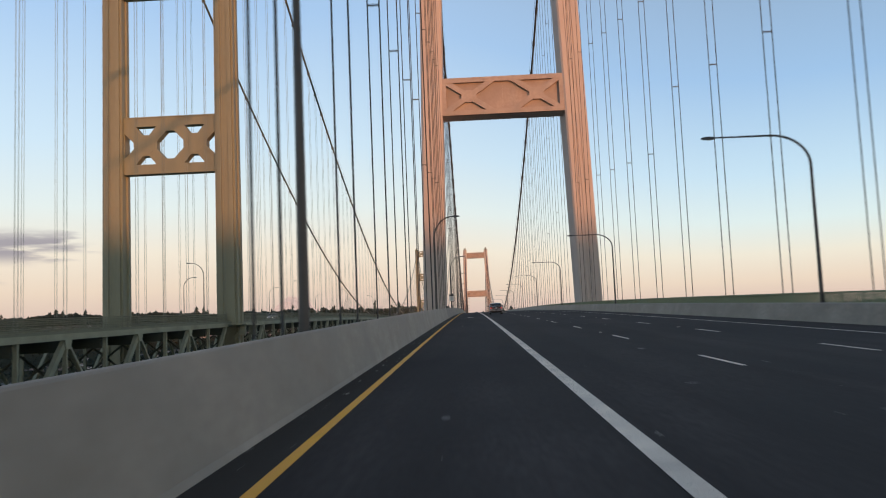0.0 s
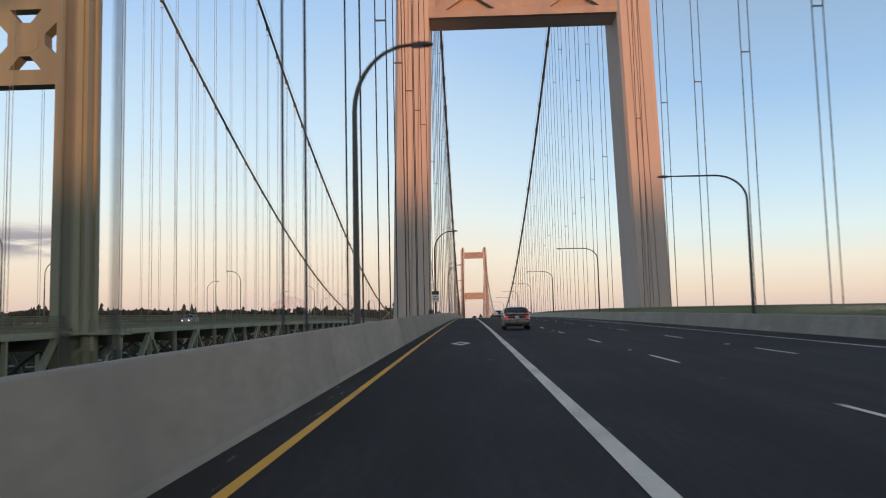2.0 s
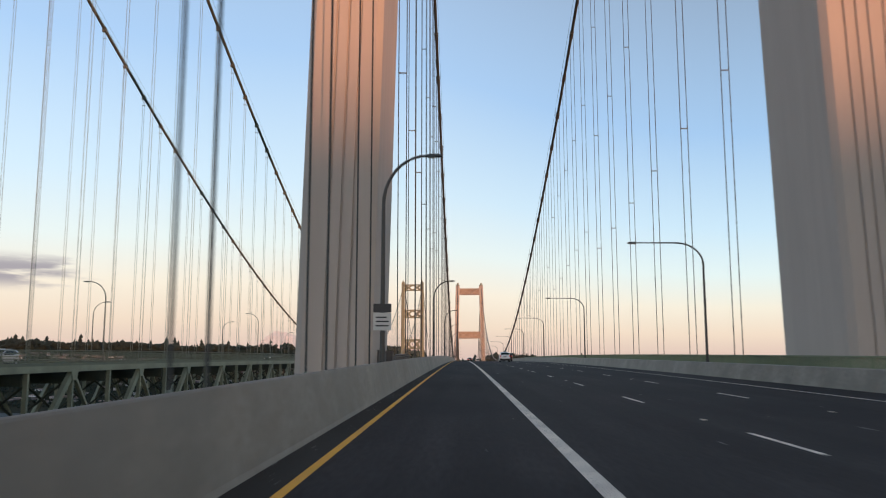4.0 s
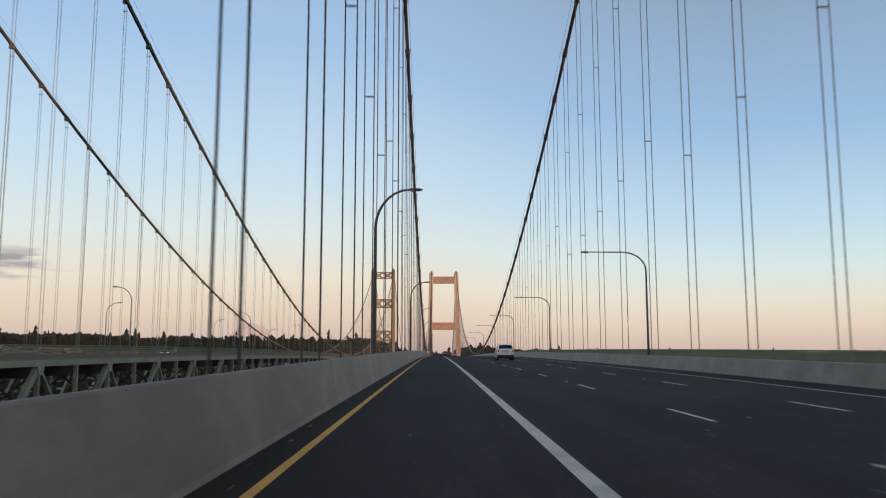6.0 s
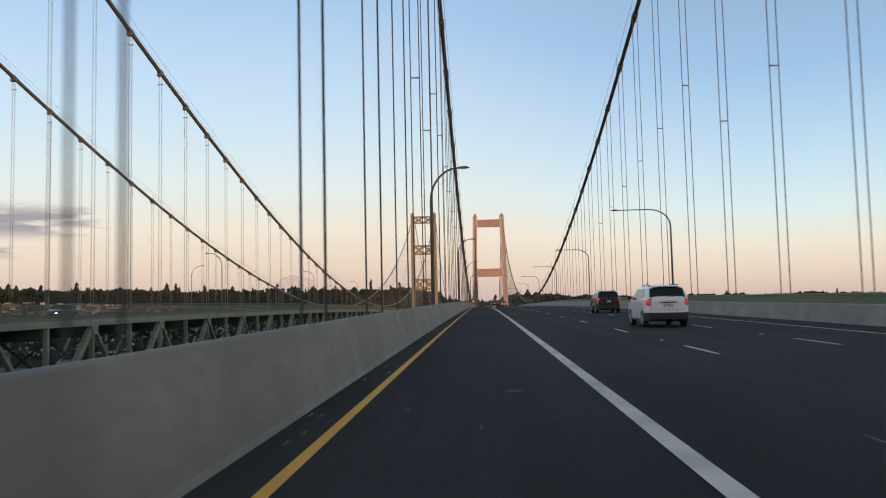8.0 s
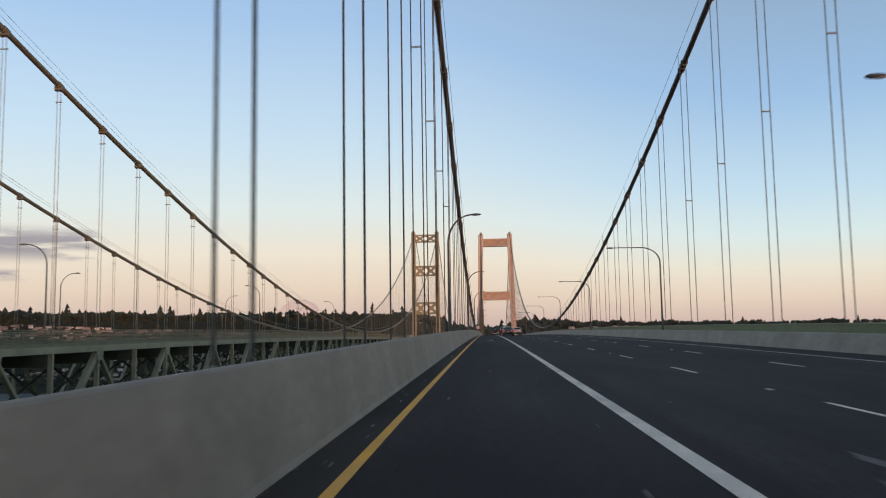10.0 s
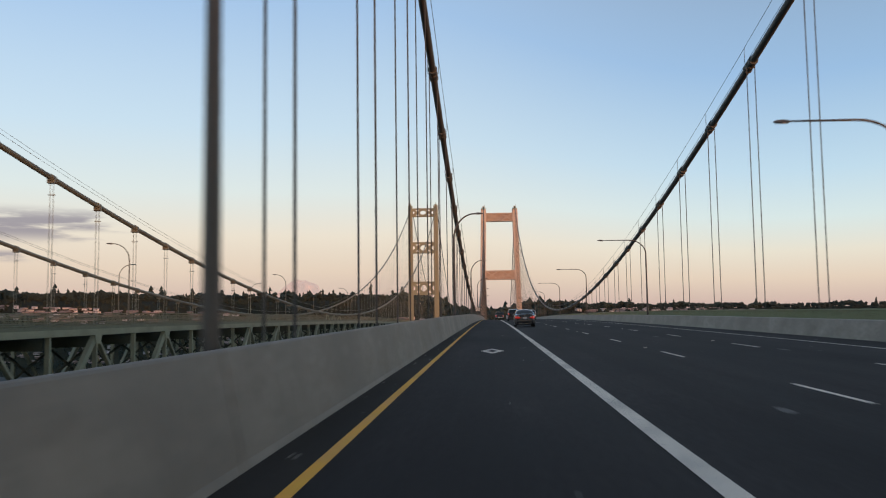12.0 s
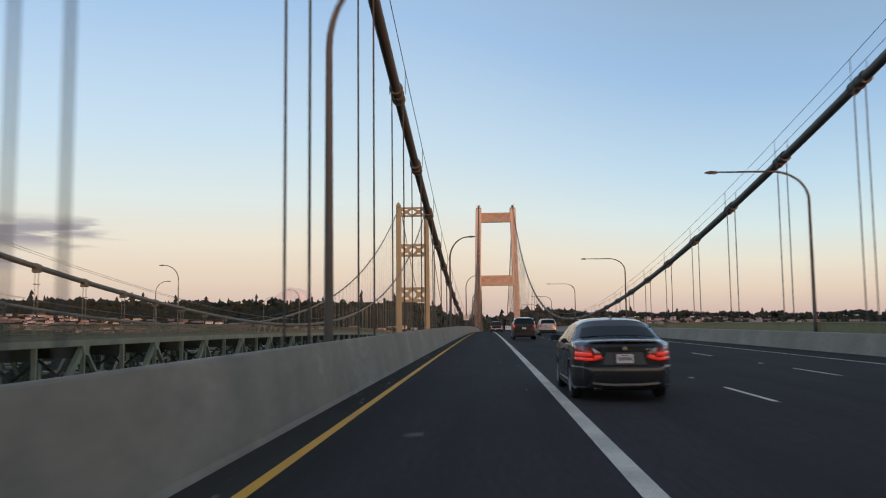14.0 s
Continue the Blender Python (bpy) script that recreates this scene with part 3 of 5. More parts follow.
def service_cabinet(y):
    z = road_z(y) - 0.1
    cb = thing("service_cabinet", "weathered grey steel cabinet fixed to the tower's leg", "cabinet", "service cabinets on the tower", at=(-4.64, y, z))
    part("body", Solid().box(0, 0.42, 0, 0.85, 0.45, 1.56), M_GUARD, cb)
    dr = part("door", Solid().box(0.424, 0.445, 0.04, 0.81, 0.50, 1.52), M_CABINET, cb, "brownish grey door")
    part("handle", Solid().box(0.447, 0.475, 0.70, 0.74, 0.98, 1.14), M_LAMP, dr)
    for zz in (0.62, 1.48):
        part("hinge", Solid().tube([(0.452, 0.07, zz - 0.05), (0.452, 0.07, zz + 0.05)], 0.012, 6), M_LAMP, dr)
    part("plinth", Solid().box(0.05, 0.38, 0.05, 0.80, 0.0, 0.45), M_PATH, cb)
    part("rain_hood", Solid().add([(0.0, -0.04, 1.564), (0.5, -0.04, 1.564), (0.5, 0.89, 1.564), (0.0, 0.89, 1.564), (0.0, -0.04, 1.65), (0.0, 0.89, 1.65)],
                                  [(0, 3, 2, 1), (1, 2, 5, 4), (0, 1, 4), (2, 3, 5), (0, 4, 5, 3)]), M_GUARD, cb, recalc=True)
    part("conduit_arm", Solid().tube([(0.30, 0.5, 1.70), (0.30, 0.5, 1.86), (0.30, 0.6, 1.90), (0.30, 1.28, 1.88), (0.30, 1.34, 1.82), (0.30, 1.34, 0.02)], 0.022, 8), M_LAMP, cb, "dark bent conduit")


for y in (150.45, 155.65):
    service_cabinet(y)

# ---- older bridge beside: steel towers ----
OLD_MID = 562.0
X_OLD_NEAR, X_OLD_FAR = -40.45, -59.65
# panel points of the older bridge's trusses: the side span's, then the main span's; every second one heads a pair of diagonals
OLD_SIDE = [110.2 + 9.35 * k for k in range(-44, 3)]
OLD_MAIN = [436.0 + 9.4 * k for k in range(-31, 70)]
OLD_HEADS = [110.2 + 18.7 * k for k in range(-22, 2)] + [436.0 + 18.8 * k for k in range(-15, 35)]


def cross_holes():
    """Openings of a strut in its own width and height: a trapezium over and under each cross, an octagon between, half ones at the ends."""
    holes = []
    for c in (0.235, 0.765):
        for s in (-1, 1):
            holes.append([(c - 0.112, 0.5 + s * 0.335), (c + 0.112, 0.5 + s * 0.335), (c + 0.036, 0.5 + s * 0.185), (c - 0.036, 0.5 + s * 0.185)])
    holes.append([(0.5 + a, 0.5 + b) for a, b in ((-0.145, -0.07), (-0.045, -0.245), (0.045, -0.245), (0.145, -0.07), (0.145, 0.07), (0.045, 0.245), (-0.045, 0.245), (-0.145, 0.07))])
    for e, s in ((0.004, 1), (0.996, -1)):
        holes.append([(e, 0.29), (e + s * 0.095, 0.44), (e + s * 0.095, 0.56), (e, 0.71)])
    return holes


STRUT_HOLES = cross_holes()


def pierced_plate(outer, holes, ya, yb):
    """A plate in the xz plane from ya to yb, with openings through it."""
    loops = [outer] + holes
    flat = [p for loop in loops for p in loop]
    tris = tessellate_polygon([[Vector((x, z, 0)) for x, z in loop] for loop in loops])
    n = len(flat)
    faces = [tuple(t) for t in tris] + [tuple(n + i for i in reversed(t)) for t in tris]
    at = 0
    for loop in loops:
        m = len(loop)
        faces += [(at + i, at + (i + 1) % m, n + at + (i + 1) % m, n + at + i) for i in range(m)]
        at += m
    return Solid().add([(x, ya, z) for x, z in flat] + [(x, yb, z) for x, z in flat], faces)


def steel_tower(y0):
    tw = thing("steel_tower", "green-grey painted steel bridge tower with cross-braced struts", "bridge tower", "steel towers", at=(0, y0, 0))
    LOW, TOP = -64.0, 88.5
    for cx in (X_OLD_NEAR - 0.6, X_OLD_FAR - 1.0):
        w = 1.8
        sec = [(-w, 0.4), (-w + 0.4, 0.4), (-w + 0.4, 0.0), (-0.65, 0.0), (-0.57, 0.35), (0.57, 0.35), (0.65, 0.0), (w - 0.4, 0.0), (w - 0.4, 0.4), (w, 0.4),
               (w, 1.4), (w - 0.3, 1.5), (w - 0.3, 2.8), (w, 2.9), (w, 3.9), (w - 0.4, 3.9), (w - 0.4, 4.3), (-w + 0.4, 4.3), (-w + 0.4, 3.9), (-w, 3.9)]
        rings = []
        for z in (LOW, 0, 30, 60, TOP):
            k = lerp(1.0, 0.86, max(0, z) / TOP)
            rings.append([(cx + x * k, (yy - 2.15) * k + 2.15, z) for x, yy in sec])
        part("leg", Solid().loft(rings), M_OLD_STEEL, tw, recalc=True)
        cap = Solid().box(cx - 1.7, cx + 1.7, 0.2, 4.1, TOP, TOP + 0.4).box(cx - 0.8, cx + 0.8, 0.8, 3.5, TOP + 0.4, TOP + 1.6)
        cap.tube([(cx, 2.4, TOP + 1.6), (cx, 2.4, TOP + 3.0)], 0.15, 6)
        part("saddle", cap, M_OLD_STEEL, tw)
    for z0, z1 in ((20.5, 30.5), (52.2, 60.8), (80.4, 86.9)):
        x0, x1 = X_OLD_FAR + 0.8, X_OLD_NEAR - 2.4
        w, h = x1 - x0, z1 - z0
        strut = part("cross_strut", pierced_plate([(x0 - 0.6, z0), (x1 + 0.6, z0), (x1 + 0.6, z1), (x0 - 0.6, z1)],
                                                  [[(x0 + u * w, z0 + v * h) for u, v in hole] for hole in STRUT_HOLES], 1.3, 2.9), M_OLD_STEEL, tw, "steel strut plate pierced into two crosses", recalc=True)
        for za, zb in ((z0 - 0.05, z0 + 0.12), (z1 - 0.12, z1 + 0.05)):
            part("flange", Solid().box(x0 - 0.3, x1 + 0.3, 1.18, 3.02, za, zb), M_OLD_STEEL, strut)
        for c in (0.235, 0.765):
            xc, zc, g = x0 + c * w, (z0 + z1) / 2, h * 0.15
            part("gusset", Solid().loft([[(xc + g * a, yy, zc + g * b) for a, b in ((-1, -0.5), (-0.5, -1), (0.5, -1), (1, -0.5), (1, 0.5), (0.5, 1), (-0.5, 1), (-1, 0.5))] for yy in (1.24, 1.31)]), M_OLD_STEEL, strut, recalc=True)
    # maintenance platform with brackets and a rail where the near leg meets the deck
    zp = road_z(y0)
    pf = part("platform", Solid().box(X_OLD_NEAR + 0.5, X_OLD_NEAR + 3.4, -3.2, 7.6, zp - 0.28, zp - 0.02), M_TRUSS, tw, "pale green steel platform beside the leg")
    for yy in (-1.4, 5.9):
        part("bracket", Solid().bar((X_OLD_NEAR + 3.0, yy, zp - 0.3), (X_OLD_NEAR + 0.9, yy, zp - 2.6), 0.3, 0.35, side=(0, 1, 0)), M_TRUSS, pf)
        part("hanger_box", Solid().box(X_OLD_NEAR + 2.0, X_OLD_NEAR + 2.9, yy - 0.45, yy + 0.45, zp - 1.9, zp - 0.29), M_TRUSS, pf)
    for i in range(8):
        part("rail_post", Solid().box(X_OLD_NEAR + 3.27, X_OLD_NEAR + 3.33, -3.15 + i * 1.52, -3.09 + i * 1.52, zp - 0.02, zp + 1.15), M_FENCE, pf)
    for zz in (0.55, 1.1):
        part("rail", Solid().box(X_OLD_NEAR + 3.28, X_OLD_NEAR + 3.32, -3.2, 7.6, zp + zz, zp + zz + 0.05), M_FENCE, pf)
    return tw


steel_tower(OLD_TOWER_Y)
steel_tower(OLD_TOWER_Y + SPAN)


def old_cable_z(y):
    return main_cable_z(y, OLD_MID, 1.9, 87.4)


old_rope_mesh = unit_rope(0.030, 5).mesh("rope", M_OLD_ROPE)
old_band = Solid().tube([(0, -0.4, 0), (0, 0.4, 0)], 0.33, 10).box(-0.36, 0.36, -0.2, 0.2, -0.5, 0.0)
old_band_mesh = old_band.mesh("cable_band", M_OLD_CABLE)
old_sock = Solid().box(-0.33, 0.33, -0.06, 0.06, 0, 0.08).mesh("spreader", M_OLD_ROPE)
for x in (X_OLD_NEAR, X_OLD_FAR):
    oc = cable("old_main_cable", x, 0.255, old_cable_z, -250, 1400, M_OLD_CABLE, "green-grey wrapped main cable of the older bridge", "main cables of the older bridge", 10)
    for off in (-0.3, 0.3):
        ys = [200 + i * 9.7 for i in range(76)]
        part("hand_rope", Solid().tube([(off, yy, old_cable_z(yy) + 1.2) for yy in ys], 0.018, 4), M_OLD_CABLE, oc)
    for y in OLD_SIDE + OLD_MAIN:
        if min(abs(y - OLD_TOWER_Y - 2.6), abs(y - OLD_TOWER_Y - SPAN - 2.6)) < 4 or y > 1120:
            continue
        zc, zd = old_cable_z(y), road_z(y) - 0.5
        L = zc - zd
        if L < 1.2:
            continue
        slope = math.atan2(old_cable_z(y + 0.5) - old_cable_z(y - 0.5), 1.0)
        hg = thing("old_hanger", "paired painted hanger ropes of the older bridge", "hanger", "hangers of the older bridge", at=(x, y, zd))
        for off in (-0.16, 0.16):
            r = part("rope", old_rope_mesh, M_OLD_ROPE, hg, at=(off, 0, 0))
            r.scale = (1, 1, L)
        bd = part("cable_band", old_band_mesh, M_OLD_CABLE, hg, at=(0, 0, L))
        bd.rotation_euler = (slope, 0, 0)
        if L > 6:
            part("spreader", old_sock, M_OLD_ROPE, hg, at=(0, 0, L - 1.6))

# ---- older bridge: stiffening trusses, deck, railings ----
old_deck = part("old_bridge_deck", swept([(-58.2, 0.05), (-58.2, -0.6), (-42.2, -0.6), (-42.2, 0.05)], -320, 1400, 9.7), M_DECK_DARK)
tagged(old_deck, "dark roadway slab of the older bridge", "bridge deck", kind="structure")
for x in (X_OLD_NEAR, X_OLD_FAR):
    tr = thing("stiffening_truss", "green painted steel stiffening truss below the older bridge's deck", "truss", "trusses of the older bridge")
    part("top_chord", swept([(x - 0.35, 0.16), (x - 0.35, -0.46), (x + 0.35, -0.46), (x + 0.35, 0.16)], -320, 1400, 9.7), M_TRUSS, tr)
    part("kerb_girder", swept([(x - 0.30, 0.46), (x - 0.30, 0.162), (x + 0.22, 0.162), (x + 0.22, 0.46)], -320, 1400, 9.7), M_FENCE, tr, "dark kerb girder over the chord")
    part("bottom_chord", swept([(x - 0.35, -9.6), (x - 0.35, -10.3), (x + 0.35, -10.3), (x + 0.35, -9.6)], -320, 1400, 9.7), M_TRUSS, tr)
    for points in (OLD_SIDE, OLD_MAIN[:-4]):
        for y, y2 in zip(points, points[1:]):
            z, z2 = road_z(y), road_z(y2)
            part("vertical", Solid().box(x - 0.22, x + 0.22, y - 0.16, y + 0.16, z - 9.6, z - 0.46), M_TRUSS, tr)
            head = min(abs(y - q) for q in OLD_HEADS) < 1
            ends = ((y, z - 0.45), (y2, z2 - 9.8)) if head else ((y, z - 9.8), (y2, z2 - 0.45))
            part("diagonal", Solid().bar((x, *ends[0]), (x, *ends[1]), 0.45, 0.30 if head else 0.70), M_TRUSS, tr)
            if head:
                part("gusset", Solid().add([(x + 0.36, y - 0.8, z - 0.4), (x + 0.36, y + 0.8, z - 0.4), (x + 0.36, y + 0.5, z - 1.35), (x + 0.36, y - 0.5, z - 1.35),
                                            (x + 0.27, y - 0.8, z - 0.4), (x + 0.27, y + 0.8, z - 0.4), (x + 0.27, y + 0.5, z - 1.35), (x + 0.27, y - 0.5, z - 1.35)],
                                           [(0, 3, 2, 1), (4, 5, 6, 7), (0, 1, 5, 4), (1, 2, 6, 5), (2, 3, 7, 6), (3, 0, 4, 7)]), M_TRUSS, tr)
    rl = thing("old_railing", "weathered green railing with fine pickets on the older bridge", "railing", "railings of the older bridge", kind="structure")
    xr = x - 0.75 if x == X_OLD_NEAR else x + 0.75
    for zz, hh in ((1.66, 0.09), (1.36, 0.04), (1.10, 0.06), (0.82, 0.04), (0.56, 0.10)):
        part("rail", swept([(xr - 0.05, zz), (xr - 0.05, zz + hh), (xr + 0.05, zz + hh), (xr + 0.05, zz)], -320, 1400, 9.7), M_FENCE, rl)
    pk = Solid()
    y = 60.0
    while y < 760:
        z = road_z(y)
        pk.box(xr - 0.015, xr + 0.015, y, y + 0.03, z + 0.1, z + 1.68)
        y += 0.30
    tagged(part("pickets", pk, M_FENCE, rl), kind="stuff")
    pm = Solid().box(-0.06, 0.06, -0.06, 0.06, 0, 1.85).mesh("railing_post", M_FENCE)
    for k in range(-4, 140):
        y = OLD_TOWER_Y + 4.695 * k
        part("railing_post", pm, M_FENCE, rl, at=(xr, y, road_z(y) - 0.1))
    shelf = part("walkway_shelf", swept([(min(xr, x) - 0.2, 0.02), (min(xr, x) - 0.2, -0.10), (max(xr, x) + 0.2, -0.10), (max(xr, x) + 0.2, 0.02)], -320, 1400, 9.7), M_DECK_DARK, rl)
for x in (X_OLD_NEAR, X_OLD_FAR):
    tie = thing("centre_tie", "green A-shaped steel struts between the older bridge's cable and deck", "centre tie", "centre ties of the older bridge", at=(x, 551.0, road_z(551.0)))
    for c in (-8.2, 0.0, 8.2):
        z0, z1 = road_z(551 + c) - road_z(551) + 0.17, old_cable_z(551 + c) - road_z(551) - 0.1
        for e in (-2.7, 2.7):
            part("strut", Solid().bar((0, c + e * 0.12, z1), (0, c + e, z0), 0.22, 0.24), M_TRUSS, tie)
        part("saddle_clamp", Solid().tube([(0, c - 0.7, z1 + 0.1), (0, c + 0.7, z1 + 0.1)], 0.34, 10), M_OLD_CABLE, tie)
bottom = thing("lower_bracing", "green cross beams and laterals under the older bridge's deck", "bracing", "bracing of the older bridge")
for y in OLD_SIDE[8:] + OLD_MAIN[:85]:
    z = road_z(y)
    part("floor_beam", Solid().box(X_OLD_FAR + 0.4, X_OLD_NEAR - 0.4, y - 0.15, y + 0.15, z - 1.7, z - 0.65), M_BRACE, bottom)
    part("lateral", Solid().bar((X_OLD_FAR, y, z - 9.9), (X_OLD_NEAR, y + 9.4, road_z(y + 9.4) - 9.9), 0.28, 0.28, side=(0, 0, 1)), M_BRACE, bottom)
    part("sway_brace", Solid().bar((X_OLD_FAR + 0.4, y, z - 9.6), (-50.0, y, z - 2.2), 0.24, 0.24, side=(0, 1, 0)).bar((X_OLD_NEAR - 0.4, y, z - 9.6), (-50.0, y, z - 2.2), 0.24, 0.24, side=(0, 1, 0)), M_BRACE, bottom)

old_lamp = street_lamp(0, -2.7, 9.72, 2.0, M_OLD_LAMP, "slim lamp post with a curved arm over the older bridge", "street lamps of the older bridge", 0.10)
old_lamp.location = (-41.2, 120.1, road_z(120.1))
for k in range(8):
    y = 200.9 + 75.35 * k
    copy_thing(old_lamp, Matrix.Translation((-41.2, y, road_z(y))))
for k in range(9):
    y = 163.5 + 75.25 * k
    copy_thing(old_lamp, Matrix.Translation((-58.9, y, road_z(y))) @ Matrix.Rotation(math.pi, 4, "Z"))

# ---- water, shores, woods ----
WATER_Z = -62.0
water = part("water", Solid().sheet(lambda u, v: (-6000 + 12000 * u, -6000 + 12000 * v, WATER_Z), 8, 8), M_WATER)
tagged(water, "dark calm water of the strait far below", "water", kind="structure")


def smooth01(t):
    t = max(0.0, min(1.0, t))
    return t * t * (3 - 2 * t)


def east_land(x, y):
    shore = 1360 + 70 * math.sin(x / 310.0) + 0.10 * abs(x)
    s = smooth01((y - shore) / 330)
    crest = 48 - 13 * smooth01((x + 900) / 560) - 18 * smooth01((x + 200) / 420) + 4 * noise.noise((x / 240.0, y / 240.0, 0.3))
    z = lerp(WATER_Z - 4, crest, s)
    near_axis = math.exp(-((x + 10) / 75.0) ** 2) * smooth01((y - 1250) / 100)
    target = -16 + 14 * smooth01((y - 1480) / 160)
    return lerp(z, max(z - 30, target) if y < 1480 else min(z, target), near_axis * 0.9)


def west_land(x, y):
    shore = -300 + 40 * math.sin(x / 260.0 + 1)
    s = smooth01((shore - y) / 260)
    crest = 20.0 + 1.0 * noise.noise((x / 200.0, y / 200.0, 4.3))
    return lerp(WATER_Z - 4, crest, s)


def land(fn, x0, x1, y0, y1, nx, ny):
    return Solid().sheet(lambda u, v: (lerp(x0, x1, u), lerp(y0, y1, v), fn(lerp(x0, x1, u), lerp(y0, y1, v))), nx, ny)


east = part("east_shore_ground", land(east_land, -2600, 2600, 1230, 2900, 130, 60), M_HILL, smooth=True)
tagged(east, "dark wooded hillside beyond the bridge's far end", "hillside", kind="structure")
west = part("west_shore_ground", land(west_land, -2600, 2600, -1500, -230, 100, 40), M_HILL, smooth=True)
tagged(west, "wooded hillside behind the bridge's near end", "hillside", kind="structure")


def conifer(s, x, y, z, h, r, rng):
    """A ragged conifer: a few broken, tilted whorls round a tapering stem."""
    n = rng.randint(4, 6)
    sides = 7
    for i in range(n):
        t0 = 0.12 + 0.86 * i / n
        t1 = min(1.0, t0 + 0.86 / n * 1.35)
        rr = r * (1.0 - 0.8 * t0 ** 1.6) * rng.uniform(0.7, 1.1)
        ox, oy = rng.uniform(-0.1, 0.1) * r, rng.uniform(-0.1, 0.1) * r
        ring = [(x + ox + rr * rng.uniform(0.6, 1.15) * math.cos(k * math.tau / sides + i), y + oy + rr * rng.uniform(0.6, 1.15) * math.sin(k * math.tau / sides + i),
                 z + h * t0 - rng.uniform(0, 0.06) * h) for k in range(sides)]
        s.add(ring + [(x + ox * 0.4, y + oy * 0.4, z + h * t1)], [(k, (k + 1) % sides, sides) for k in range(sides)])


def broadleaf(s, x, y, z, h, r, rng):
    """A rounded crown of uneven clumps."""
    for i in range(6):
        cx, cy, cz = x + rng.uniform(-0.55, 0.55) * r, y + rng.uniform(-0.5, 0.5) * r, z + h * rng.uniform(0.35, 0.85)
        q = r * rng.uniform(0.4, 0.7)
        ring1 = [(cx + q * rng.uniform(0.7, 1.1) * math.cos(k * math.tau / 6), cy + q * rng.uniform(0.7, 1.1) * math.sin(k * math.tau / 6), cz + rng.uniform(-0.2, 0.2) * q) for k in range(6)]
        s.add(ring1 + [(cx, cy, cz + q * 0.9), (cx, cy, cz - q * 0.9)], [(k, (k + 1) % 6, 6) for k in range(6)] + [((k + 1) % 6, k, 7) for k in range(6)])


def woods(name, fn, count, x0, x1, y0, y1, hmin, hmax, label, seed, keep=None, mat=M_CONIFER, broad=0.2, tall=0.0):
    """Trees over a stretch of land: uneven clumps of rounded crowns and conifers, with now and then a tall one."""
    rng = random.Random(seed)
    s = Solid()
    for i in range(count):
        x, y = rng.uniform(x0, x1), rng.uniform(y0, y1)
        z = fn(x, y)
        if z < WATER_Z + 6 or (keep and not keep(x, y)):
            continue
        clump = 0.6 * noise.noise((x / 95.0, y / 95.0, 1.7)) + 0.5 * noise.noise((x / 26.0, y / 40.0, 5.1))
        h = lerp(hmin, hmax, max(0, min(1, 0.35 + clump + rng.uniform(-0.25, 0.25))))
        low = 1 - 0.40 * smooth01((x - 60) / 240)
        if rng.random() < broad + 0.25 * smooth01((x - 40) / 200):
            broadleaf(s, x, y, z - 1, h * 0.95 * low, h * rng.uniform(0.36, 0.55) * low, rng)
        else:
            if rng.random() < tall:
                h = hmax * rng.uniform(0.95, 1.45)
            conifer(s, x, y, z - 1, h * low, h * low * rng.uniform(0.24, 0.42), rng)
    ob = part(name, s, mat)
    return tagged(ob, label, "woods", kind="stuff")


def clear_axis(x, y):
    return abs(x - 8) > 24 or y > 1560


# where the houses of the far shore stand: terraces that climb towards the south
rng = random.Random(21)
spots = []
for tries in range(60000):
    x, y = rng.uniform(-840, 580), rng.uniform(1450, 1690)
    top = 5 + max(0.0, -150 - x) * 0.046 if x < 0 else 15.0
    if x > 0:
        y += 60
    z = east_land(x, y)
    if -95 < x < 135 or not top - (20 if x < 0 else 9) < z < top or z < -3 or (-330 < x < -95 and rng.random() < 0.95) or noise.noise((x / 60.0, y / 25.0, 9.1)) < -0.22:
        continue
    if any(abs(x - a) < 14 and abs(y - b) < 8 for a, b in spots):
        continue
    spots.append((x, y))
    if len(spots) == 255:
        break


def before_house(x, y):
    """Whether a spot leaves the fronts of the houses free."""
    return clear_axis(x, y) and not any(abs(x - a) < 5 and -3 < b - y < 15 for a, b in spots)


woods("far_woods", east_land, 5200, -1500, 1500, 1680, 1850, 9, 21, "dark wooded ridge on the far shore", 3, before_house, M_CONIFER, 0.62, 0.08)
woods("far_woods", east_land, 5200, -1100, 800, 1470, 1695, 3, 8, "mixed trees among the houses of the far shore", 5, before_house, M_CONIFER_WARM, 0.6, 0.05)
woods("far_woods", east_land, 6000, -1100, 900, 1360, 1530, 4, 8, "scrub and trees on the steep far bank", 6, lambda x, y: abs(x - 8) > 60, M_CONIFER, 0.7)
woods("far_woods", east_land, 260, -80, 110, 1500, 1640, 16, 26, "tall dark trees closing the view at the bridge's end", 7, lambda x, y: True, M_CONIFER, 0.35)
woods("west_woods", west_land, 4200, -1300, 1900, -760, -600, 4, 6.5, "conifer ridge behind the bridge's near end", 9, lambda x, y: True)

# ---- houses on the far shore ----


